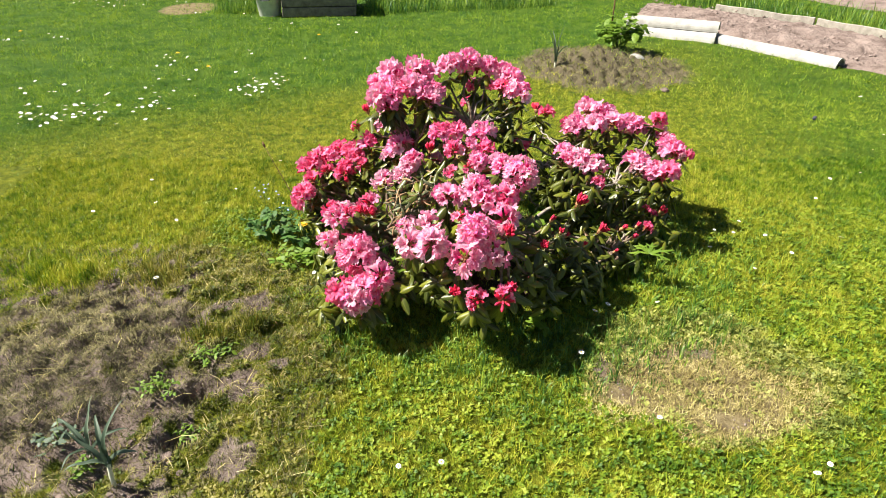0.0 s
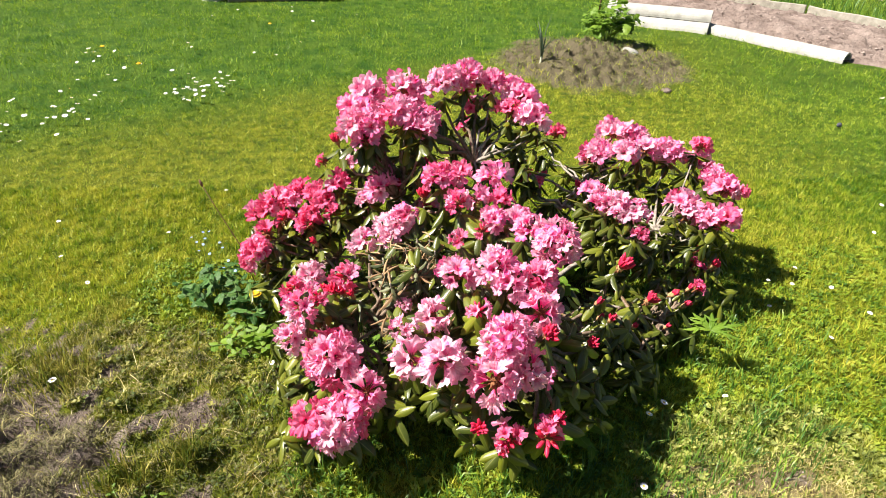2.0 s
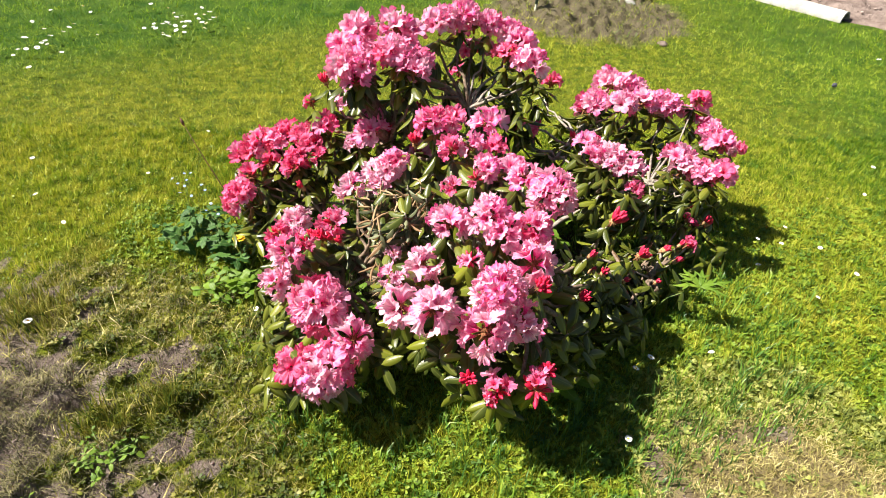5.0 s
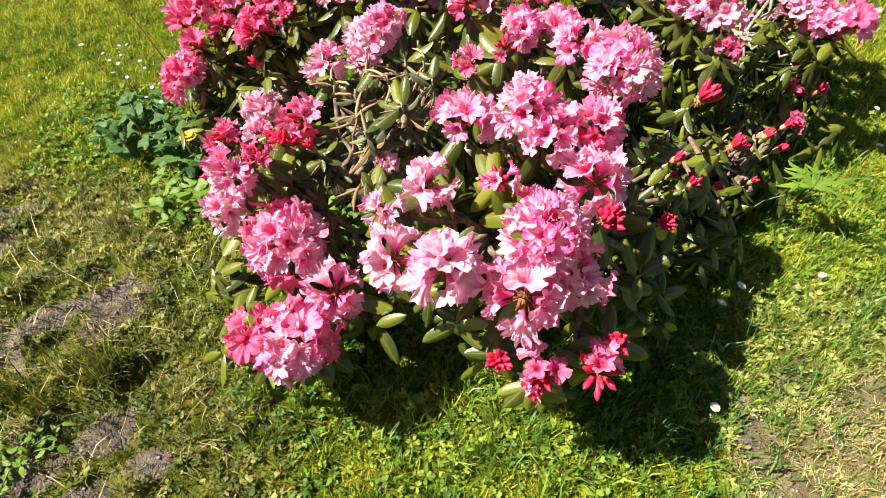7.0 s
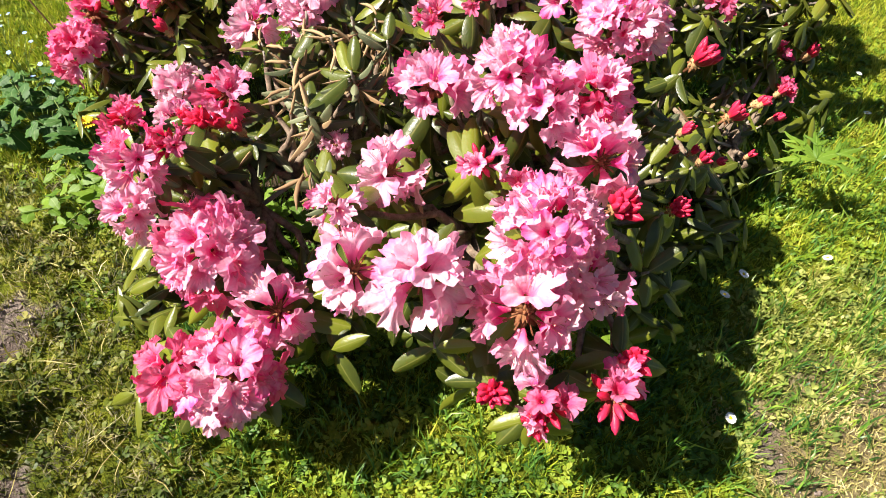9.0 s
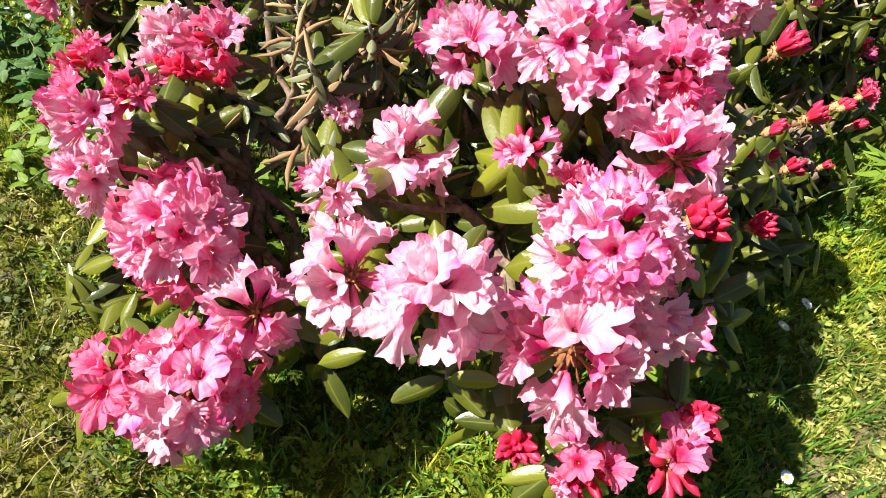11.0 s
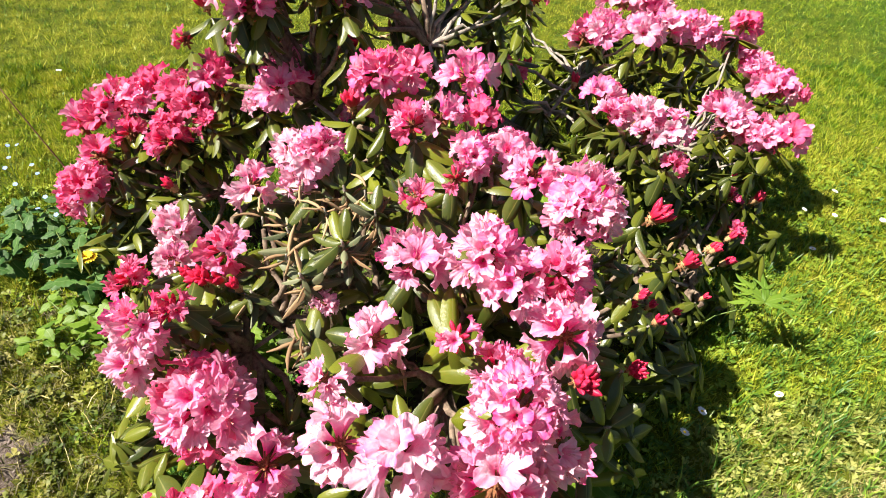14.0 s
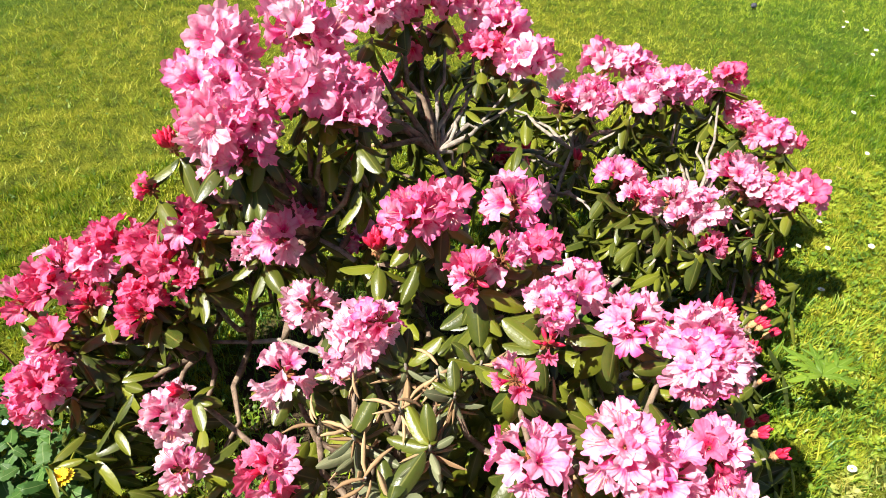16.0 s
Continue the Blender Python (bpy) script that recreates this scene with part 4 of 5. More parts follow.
MIDDLE_BACK = (
    (0.025, 2.579, 0.587, 0.050, 1.2, "d"),
    (0.097, 2.597, 0.585, 0.044, 1.1, "d"),
    (0.195, 2.556, 0.596, 0.052, .8, "d"),
    (0.414, 2.939, 0.390, 0.040, 1.8, "d"),
    (0.584, 2.903, 0.370, 0.026, 3, "b"),
    (-0.019, 2.618, 0.490, 0.034, 3, "b"),
    (0.455, 2.943, 0.393, 0.026, 3, "b"),
)
RIGHT = (
    (0.617, 2.771, 0.418, 0.053, 1, "d"),
    (0.645, 2.622, 0.453, 0.048, .9, "d"),
    (0.706, 2.586, 0.441, 0.045, 1, "d"),
    (0.709, 2.542, 0.376, 0.030, 1.7, "d"),
    (0.931, 2.717, 0.392, 0.058, .9, "d"),
    (0.984, 2.660, 0.374, 0.048, 1, "d"),
    (1.049, 2.613, 0.388, 0.048, 1.2, "d"),
    (1.098, 3.008, 0.422, 0.050, 1, "d"),
    (1.133, 2.932, 0.405, 0.046, 1, "d"),
    (1.141, 2.826, 0.402, 0.052, 1.1, "d"),
    (1.183, 2.804, 0.392, 0.035, 2, "h"),
    (0.960, 3.041, 0.461, 0.053, 1, "d"),
    (0.781, 2.976, 0.486, 0.055, .9, "d"),
    (0.846, 3.092, 0.500, 0.055, .7, "d"),
    (0.686, 3.045, 0.462, 0.052, 1, "d"),
    (0.713, 3.189, 0.369, 0.045, 1, "d"),
    (1.086, 3.001, 0.497, 0.042, 1.2, "d"),
    (0.774, 3.130, 0.510, 0.060, .6, "d"),
)
BACK = (
    (-0.201, 2.900, 0.756, 0.060, .8, "d"),
    (-0.081, 2.903, 0.771, 0.060, .8, "d"),
    (-0.218, 2.745, 0.702, 0.055, 1, "d"),
    (-0.010, 2.818, 0.690, 0.055, 1, "d"),
    (-0.187, 2.742, 0.698, 0.050, .9, "d"),
    (-0.101, 2.771, 0.735, 0.055, .9, "d"),
    (-0.026, 2.731, 0.690, 0.050, 1, "d"),
    (0.077, 2.953, 0.774, 0.065, .6, "d"),
    (0.194, 3.018, 0.751, 0.050, 1, "d"),
    (0.366, 2.980, 0.711, 0.055, .9, "d"),
    (0.390, 2.870, 0.677, 0.052, .8, "d"),
    (0.303, 2.934, 0.677, 0.046, 1.5, "h"),
    (0.230, 3.019, 0.664, 0.045, 1.3, "d"),
    (0.162, 3.069, 0.563, 0.035, 1.5, "d"),
    (0.607, 3.377, 0.409, 0.050, 2, "h"),
    (0.536, 3.319, 0.443, 0.035, 3, "b"),
)
LOW_BUDS = (
    (0.603, 2.390, 0.343, 0.040, 3, "b"),
    (0.701, 2.353, 0.234, 0.034, 3, "b"),
    (0.959, 2.531, 0.152, 0.036, 2, "h"),
    (0.857, 2.410, 0.166, 0.024, 3, "b"),
    (1.018, 2.648, 0.162, 0.026, 2, "h"),
    (0.441, 2.129, 0.401, 0.022, 3, "b"),
    (0.476, 2.103, 0.363, 0.022, 3, "b"),
    (0.887, 2.467, 0.193, 0.020, 3, "b"),
    (1.048, 2.608, 0.183, 0.022, 3, "b"),
    (0.807, 2.407, 0.213, 0.020, 3, "b"),
)
SMALL_BUDS = (
    (1.027, 2.596, 0.200, 0.026, 3, "b"),
    (0.975, 2.620, 0.200, 0.028, 3, "h"),
    (0.813, 2.430, 0.200, 0.024, 3, "b"),
    (0.760, 2.320, 0.150, 0.018, 3, "b"),
    (0.985, 2.661, 0.220, 0.022, 3, "b"),
    (0.481, 2.192, 0.300, 0.020, 3, "b"),
    (0.519, 2.187, 0.300, 0.018, 3, "b"),
    (0.596, 2.206, 0.250, 0.018, 3, "b"),
    (-0.320, 2.285, 0.360, 0.028, 3, "b"),
    (-0.268, 2.265, 0.360, 0.028, 3, "b"),
    (-0.366, 2.482, 0.400, 0.022, 3, "b"),
    (-0.240, 2.250, 0.360, 0.022, 3, "b"),
    (-0.300, 2.200, 0.340, 0.030, 3, "b"),
)
BACK_MORE = (
    (-0.245, 2.749, 0.697, 0.055, 0.9, "d"),
    (-0.210, 2.714, 0.654, 0.045, 1.2, "d"),
    (-0.253, 2.838, 0.720, 0.055, 0.9, "d"),
    (-0.194, 2.894, 0.746, 0.055, 0.9, "d"),
    (-0.073, 2.769, 0.723, 0.055, 0.8, "d"),
    (-0.316, 2.887, 0.577, 0.030, 3, "b"),
    (-0.367, 2.863, 0.512, 0.030, 2, "h"),
    (-0.409, 2.470, 0.220, 0.045, 0.2, "d"),
    (-0.199, 2.829, 0.721, 0.050, 0.8, "d"),
    (-0.035, 2.893, 0.747, 0.055, 0.7, "d"),
    (0.149, 2.990, 0.790, 0.055, 0.8, "d"),
    (0.250, 3.016, 0.757, 0.050, 1.1, "d"),
    (0.320, 3.015, 0.736, 0.050, 0.9, "d"),
    (-0.105, 2.832, 0.699, 0.050, 0.9, "d"),
    (0.176, 3.010, 0.671, 0.040, 1.5, "d"),
    (0.355, 2.893, 0.673, 0.045, 1.2, "d"),
)
SIDE_MORE = (
    (-0.147, 2.625, 0.380, 0.048, 0.1, "d"),
    (-0.130, 2.430, 0.462, 0.036, 0.0, "d"),
    (0.003, 2.760, 0.385, 0.042, 0.5, "d"),
    (-0.170, 2.870, 0.460, 0.046, 0.8, "d"),
    (-0.240, 2.870, 0.520, 0.040, 0.9, "d"),
    (-0.103, 2.772, 0.452, 0.032, 3, "b"),
    (-0.007, 2.880, 0.480, 0.034, 3, "b"),
    (0.880, 3.035, 0.470, 0.050, 0.9, "d"),
    (1.005, 3.020, 0.455, 0.048, 1.1, "d"),
    (0.725, 3.085, 0.450, 0.050, 0.8, "d"),
    (1.105, 2.875, 0.395, 0.045, 1.0, "d"),
    (0.660, 2.600, 0.425, 0.045, 0.9, "d"),
    (0.940, 2.685, 0.365, 0.045, 1.0, "d"),
    (1.000, 2.635, 0.365, 0.042, 1.2, "d"),
    (1.145, 2.850, 0.385, 0.042, 1.3, "d"),
    (0.605, 2.680, 0.420, 0.042, 1.0, "d"),
    (-0.595, 2.775, 0.275, 0.048, 1.5, "d"),
    (-0.590, 2.865, 0.325, 0.048, 1.3, "d"),
    (-0.505, 2.865, 0.360, 0.045, 1.7, "d"),
    (-0.405, 2.850, 0.400, 0.045, 1.5, "d"),
    (-0.425, 2.785, 0.350, 0.040, 2.0, "h"),
    (-0.345, 2.760, 0.370, 0.036, 2.0, "h"),
)


heads = []
for cluster in (FRONT_LEFT, FRONT, CENTRE, LEFT, MIDDLE_BACK, RIGHT, BACK, SMALL_BUDS, LOW_BUDS, BACK_MORE, SIDE_MORE):
    for row in cluster:
        heads.append(truss(*row))

# each truss sits on a ring of leaves
ends = []
for c, axis, size in heads:
    down = c - axis * (0.55 * size + 0.006)
    small = size < 0.03
    if c.y < 2.06 and not small:
        whorl(down, axis, 8, pick.uniform(0.078, 0.092), -62, -8)
    else:
        whorl(down, axis, 6 if small else 9, pick.uniform(0.045, 0.06) if small else pick.uniform(0.062, 0.080), -70, 8)
    if not small and c.y > 2.02 and math.hypot(c.x + 0.30, c.y - 2.60) > 0.2:
        whorl(down - axis * 0.05 - Vector((0, 0, 0.03)), axis, 7, pick.uniform(0.06, 0.08), -80, -20)
    ends.append((down, axis))

# leafy shoots without flowers: place, count of withered leaves
LEAFY = (
    (-0.06, 2.24, 0.49, 5), (-0.13, 2.20, 0.46, 4), (0.00, 2.30, 0.50, 5), (0.06, 2.34, 0.50, 4), (-0.15, 2.30, 0.47, 5), (-0.05, 2.37, 0.50, 4),
    (0.13, 2.18, 0.47, 4), (0.20, 2.20, 0.46, 3), (-0.12, 2.12, 0.38, 3), (0.02, 2.08, 0.40, 2), (-0.22, 2.26, 0.36, 2),
    (0.36, 2.08, 0.36, 0), (0.42, 2.20, 0.36, 0), (0.48, 2.16, 0.30, 0), (0.52, 2.28, 0.32, 1), (0.36, 1.96, 0.30, 0), (0.44, 2.02, 0.25, 0),
    (0.60, 2.25, 0.24, 1), (0.72, 2.42, 0.22, 1), (0.85, 2.55, 0.20, 1), (0.30, 2.32, 0.42, 2),
)
LOWER = (
    (0.10, 2.66, 0.50, 3), (-0.44, 2.32, 0.26, 1), (0.62, 2.72, 0.30, 1), (0.86, 2.86, 0.34, 1), (1.00, 2.74, 0.30, 1), (0.24, 2.84, 0.56, 2),
    (-0.06, 2.80, 0.56, 2), (0.10, 2.95, 0.60, 2), (0.34, 2.98, 0.55, 2), (-0.16, 2.92, 0.58, 1), (0.95, 2.94, 0.32, 1), (0.72, 2.62, 0.32, 1),
)
for x, y, z, tan in LEAFY + LOWER:
    c = Vector((x, y, z))
    axis = ((c - Vector((0.15, 2.55, 0.10))).normalized() * 0.7 + Vector((0, 0, 0.9))).normalized()
    c = c - Vector((0, 0, 0.025))
    whorl(c, axis, 5, pick.uniform(0.050, 0.070), -60, 45, 4 * tan)
    whorl(c - axis * 0.05, axis, 6, pick.uniform(0.050, 0.070), -85, 10, 3 * tan + 2)
    ends.append((c, axis))

# rolled-up withered leaves round old shoots in the middle of the bush
def rolled_leaf(seed):
    r = random.Random(seed)
    bow = r.uniform(-0.12, 0.12)
    pts = [(bow * math.sin(math.pi * k / 6) + r.uniform(-0.012, 0.012), k / 6, r.uniform(-0.02, 0.02) - 0.10 * (k / 6) ** 2) for k in range(7)]
    v, f = tube(pts, [q * r.uniform(0.85, 1.15) for q in (0.022, 0.042, 0.052, 0.058, 0.054, 0.040, 0.014)], 7)
    return make_mesh("rolled_leaf", v, f, [LEAF_TAN], {"across": [0.5] * len(v)})


ROLLED = [rolled_leaf(s) for s in range(5)]
dry = random.Random(5)
for x, y, z, n in ((-0.120, 2.385, 0.480, 7), (-0.085, 2.295, 0.488, 8), (-0.015, 2.335, 0.492, 6), (-0.190, 2.325, 0.450, 6), (-0.150, 2.235, 0.445, 5), (-0.130, 2.105, 0.385, 5), (0.150, 2.290, 0.465, 4)):
    c = Vector((x, y, z))
    axis = Vector((dry.uniform(-0.3, 0.3), dry.uniform(-0.4, 0.1), 1)).normalized()
    shoot = part("shoot", SHOOT, bush, local(Matrix.Translation(c) @ frame_of(axis) @ Matrix.Scale(0.05, 4)))
    for k in range(n):
        m = Matrix.Rotation(dry.uniform(0, 6.3), 4, "Z") @ Matrix.Translation((dry.uniform(-0.15, 0.15), 0.03, dry.uniform(-0.6, 0.35))) @ Matrix.Rotation(radians(dry.uniform(-55, 35)), 4, "X") @ Matrix.Rotation(dry.uniform(-0.5, 0.5), 4, "Z") @ Matrix.Scale(dry.uniform(0.55, 1.2), 4)
        part("leaf", dry.choice(ROLLED), shoot, m)
    ends.append((c, axis))

# bright leaves that hang out under the front trusses
for x, y, z in ((-0.25, 1.92, 0.18), (-0.28, 1.87, 0.13), (-0.35, 1.86, 0.16), (0.01, 1.83, 0.32), (0.07, 1.81, 0.20), (0.18, 1.77, 0.18)):
    c = Vector((x, y, z))
    axis = ((c - Vector((0.15, 2.55, 0.10))).normalized() + Vector((0, 0, 0.3))).normalized()
    whorl(c - axis * 0.03, axis, 5, pick.uniform(0.058, 0.07), -40, 25)
    ends.append((c - axis * 0.03, axis))

# the inner foliage under the canopy, too dense to count
leaf_v, leaf_f, leaf_s = leaf_shape(along=6, across=4, width=0.36, curl=0.3, droop=0.15, tip=0.9)
leaf_v = np.array(leaf_v)
inner_v, inner_f, inner_s, made = [], [], [], 0
while made < 390:
    x, y = pick.uniform(-0.66, 1.18), pick.uniform(1.80, 3.20)
    close = sorted(heads, key=lambda h: (h[0].x - x) ** 2 + (h[0].y - y) ** 2)[:3]
    gap = math.hypot(close[0][0].x - x, close[0][0].y - y)
    if gap > 0.12 or y < 1.92 or math.hypot(x + 0.21, y - 2.24) < 0.14 or math.hypot((x + 0.30) / 1.2, y - 2.60) < 0.16:
        continue
    roof = sum(h[0].z for h in close) / 3
    z = (roof - 0.05) * (pick.uniform(0.35, 0.74) if y < 2.5 else pick.uniform(0.45, 0.9))
    if z < 0.07:
        continue
    made += 1
    c = Vector((x, y, z))
    axis = ((c - Vector((0.2, 2.5, -0.1))).normalized() + Vector((0, 0, 0.5))).normalized()
    if made % 4 == 0:
        ends.append((c, axis))
    for k in range(7):
        m = local(Matrix.Translation(c) @ frame_of(axis) @ Matrix.Rotation(0.9 * k + pick.uniform(-0.4, 0.4), 4, "Z") @ Matrix.Translation((0, 0.004, pick.uniform(-0.02, 0.01)))
                  @ Matrix.Rotation(radians(pick.uniform(-80, 15)), 4, "X") @ Matrix.Rotation(pick.uniform(-0.5, 0.5), 4, "Y") @ Matrix.Scale(pick.uniform(0.045, 0.085), 4))
        o = len(inner_v) * len(leaf_v)
        inner_v.append(leaf_v @ np.array(m.to_3x3()).T + np.array(m.translation))
        inner_f += [tuple(i + o for i in f) for f in leaf_f]
        inner_s += leaf_s
inner = part("inner_leaves", make_mesh("inner_leaves", np.concatenate(inner_v), inner_f, [LEAF_JOINED], {"across": inner_s}), bush)
tagged(inner, "drooping dark green leaves inside the bush", kind="stuff")

# stems: limbs from the root, then a branch to each shoot from the nearest place on a limb
STEMS = (
    ("limb", (-0.02, 0.02), (-0.55, 0.28, 0.16), 0.020), ("limb", (-0.03, -0.03), (-0.45, -0.28, 0.22), 0.019),
    ("limb", (0.0, -0.04), (-0.12, -0.45, 0.30), 0.020), ("limb", (0.02, -0.04), (0.05, -0.50, 0.34), 0.018),
    ("limb", (0.04, 0.0), (0.55, -0.12, 0.12), 0.017), ("limb", (0.05, 0.02), (0.62, 0.22, 0.28), 0.022),
    ("limb", (0.02, 0.05), (0.42, 0.50, 0.33), 0.019), ("limb", (0.0, 0.04), (-0.05, 0.32, 0.52), 0.020),
    ("limb", (-0.02, 0.05), (-0.32, 0.25, 0.42), 0.019), ("limb", (0.0, 0.0), (0.02, -0.05, 0.46), 0.019),
)
joints = []
for name, foot, tip, thick in STEMS:
    a, b = Vector((*foot, -0.02)), Vector(tip)
    pts = []
    for k in range(8):
        t = k / 7
        p = a.lerp(b, t) + Vector((0, 0, 0.10 * math.sin(math.pi * t))) + Vector((pick.uniform(-1, 1), pick.uniform(-1, 1), pick.uniform(-1, 1))) * 0.016 * math.sin(math.pi * t)
        pts.append(p)
    radii = [0.50 * thick * (1 - 0.6 * k / 7) for k in range(8)]
    v, f = tube(pts, radii, 8)
    part("limb", make_mesh("limb", v, f, [BARK]), bush)
    joints += [(p, r) for p, r in zip(pts[3:], radii[3:])]
for c, axis in ends:
    c = c - ROOT
    p, r = min(joints, key=lambda j: (j[0] - c).length + 0.8 * max(0.0, j[0].z - c.z + 0.05))
    end = c - axis * 0.03
    a = p.lerp(end, 0.35) + Vector((pick.uniform(-1, 1), pick.uniform(-1, 1), 0.2)) * 0.02
    b = p.lerp(end, 0.72) + Vector((pick.uniform(-1, 1), pick.uniform(-1, 1), -0.2)) * 0.02 - axis * 0.02
    pale_twig = c.y > 0.1 and c.x > 0
    thin = 0.72 if pale_twig else 1.0
    kink = lambda: Vector((pick.uniform(-1, 1), pick.uniform(-1, 1), pick.uniform(-1, 1))) * 0.010
    v, f = tube([p, p.lerp(a, 0.5) + kink(), a, a.lerp(b, 0.5) + kink(), b, end],
                [thin * q for q in (min(r, 0.009), 0.0078, 0.0062, 0.0055, 0.005, 0.0042)], 6)
    part("branch", make_mesh("branch", v, f, [BARK if pale_twig else TWIG]), bush)


# ---- the garden behind ----
def polyline(points, n):
    pts = np.array(points, float)
    d = np.r_[0, np.cumsum(np.hypot(*np.diff(pts, axis=0).T))]
    s = np.linspace(0, d[-1], n)
    return np.stack([np.interp(s, d, pts[:, 0]), np.interp(s, d, pts[:, 1])], -1)


def bed(name, front, back, label, n=130, m=64):
    a, b = polyline(front, n), polyline(back, n)
    verts = []
    for i in range(n):
        for j in range(m):
            t = j / (m - 1)
            x, y = a[i] * (1 - t) + b[i] * t
            edge = min(1, 6 * t, 6 * (1 - t), 0.12 * i, 0.12 * (n - 1 - i))
            h = 0.075 * edge + edge * 0.03 * noise.noise(Vector((x * 5, y * 5, 1))) + edge * 0.030 * noise.noise(Vector((x * 14, y * 14, 4))) + edge * 0.016 * noise.noise(Vector((x * 33, y * 33, 9))) - 0.015
            verts.append((x, y, h))
    faces = [(i * m + j, i * m + j + 1, (i + 1) * m + j + 1, (i + 1) * m + j) for i in range(n - 1) for j in range(m - 1)]
    return tagged(new(name, make_mesh(name, verts, faces, [BED])), label, "garden bed", kind="structure")


bed("garden_bed_1", BED_FRONT, BED_BACK, "bare raked pinkish-brown soil of a vegetable bed")
bed("garden_bed_2", ((5.2, 9.9), (5.5, 9.0), (6.9, 7.3)), ((7.2, 11.5), (8.2, 10.4), (9.2, 9.0)), "second bare soil bed beyond a grass strip", 30, 24)
stuff("bed_clods", crumbs(4000, (2.1, 5.6), (4.6, 9.4), (0.005, 0.020), lambda x, y: in_bed(x - 0.1, y) & in_bed(x + 0.15, y), 0.062), CRUMB, "dry clods on the raked soil of the bed", "soil")
stuff("grass_strip", blades(22000, (2.8, 7.2), (5.9, 10.6), (0.08, 0.24), (0.002, 0.005), (0.1, 0.8),
                            lambda x, y: (np.abs((x - 4.46) * 0.77 + (y - 7.83) * 0.64 - 0.42) < 0.34)), LUSH, "tall unmown grass between the beds", "grass")

stuff("tall_grass", blades(9000, (-3.1, 1.6), (8.45, 9.9), (0.08, 0.24), (0.002, 0.005), (0.1, 0.8),
                           lambda x, y: ((x > -0.98) & (y > 8.75 + 0.2 * x)) | ((x > -2.95) & (x < -2.35) & (y > 8.6))), LUSH, "tall unmown grass beside the planter", "grass")


def half_pipe(length, radius, thick, sides=14, cuts=6):
    """A half pipe along x, round side up, with its thickness and slightly worn edges."""
    bm = bmesh.new()
    rows = []
    for i in range(cuts + 1):
        x = length * (i / cuts - 0.5)
        outer = [bm.verts.new((x, radius * math.cos(math.pi * k / sides), radius * math.sin(math.pi * k / sides) + 0.002 * math.sin(9 * x + k))) for k in range(sides + 1)]
        inner = [bm.verts.new((x, (radius - thick) * math.cos(math.pi * k / sides), (radius - thick) * math.sin(math.pi * k / sides))) for k in range(sides, -1, -1)]
        rows.append(outer + inner)
    n = len(rows[0])
    for r, s in zip(rows, rows[1:]):
        for k in range(n):
            bm.faces.new((r[k], r[(k + 1) % n], s[(k + 1) % n], s[k]))
    for r, flip in ((rows[0], True), (rows[-1], False)):
        for k in range(sides):
            q = (r[k], r[k + 1], r[n - 2 - k], r[n - 1 - k])
            bm.faces.new(q if flip else q[::-1])
    bmesh.ops.recalc_face_normals(bm, faces=bm.faces)
    me = bpy.data.meshes.new("edging_pipe")
    bm.to_mesh(me)
    bm.free()
    me.materials.append(CEMENT)
    return me


def pipe_between(a, b, radius, z, label):
    a, b = Vector((*a, 0)), Vector((*b, 0))
    d = b - a
    ob = thing("edging_pipe", label, "garden edging", group="white pipes along the bed", me=half_pipe(d.length, radius, 0.018))
    ob.matrix_basis = Matrix.Translation((a + b) / 2 + Vector((0, 0, z))) @ Matrix.Rotation(math.atan2(d.y, d.x), 4, "Z")


pipe_between((2.10, 7.46), (2.99, 6.99), 0.095, 0.108, "white cement half pipe resting on a lower one as bed edging")
pipe_between((2.08, 7.42), (2.96, 6.95), 0.13, -0.02, "white cement half pipe sunk in the grass as bed edging")
pipe_between((2.98, 6.98), (3.72, 5.90), 0.085, 0.0, "white cement half pipe edging with an open hollow end")


def planter():
    root = thing("planter_box", "weathered grey wooden raised planter box standing on grass", "planter")
    root.matrix_basis = Matrix.Translation((-1.96, 8.38, 0)) @ Matrix.Rotation(radians(6), 4, "Z")
    w, d, n, h = 0.92, 0.95, 4, 0.12
    def board(sx, sy, sz):
        bm = bmesh.new()
        bmesh.ops.create_cube(bm, size=1)
        bmesh.ops.scale(bm, vec=(sx, sy, sz), verts=bm.verts)
        bmesh.ops.bevel(bm, geom=bm.edges, offset=0.006, segments=1, affect="EDGES")
        me = bpy.data.meshes.new("board")
        bm.to_mesh(me)
        bm.free()
        me.materials.append(WOOD)
        return me
    long_, short = board(w, 0.03, h - 0.008), board(0.03, d, h - 0.008)
    post = board(0.07, 0.07, n * h + 0.02)
    for k in range(n):
        z = h * (k + 0.5)
        for y in (0.0, d):
            part("board", long_, root, Matrix.Translation((w / 2, y, z)))
        for x in (0.016, w - 0.016):
            part("board", short, root, Matrix.Translation((x, d / 2, z)) @ Matrix.Scale(0.96, 4, (0, 1, 0)))
    for x in (0.07, w - 0.07):
        for y in (0.055, d - 0.055):
            part("post", post, root, Matrix.Translation((x, y, n * h / 2 + 0.005)))
    soil = board(w - 0.08, d - 0.08, 0.30)
    soil.materials.clear()
    soil.materials.append(BED)
    part("soil", soil, root, Matrix.Translation((w / 2, d / 2, 0.26)), "dark garden soil filling")


planter()


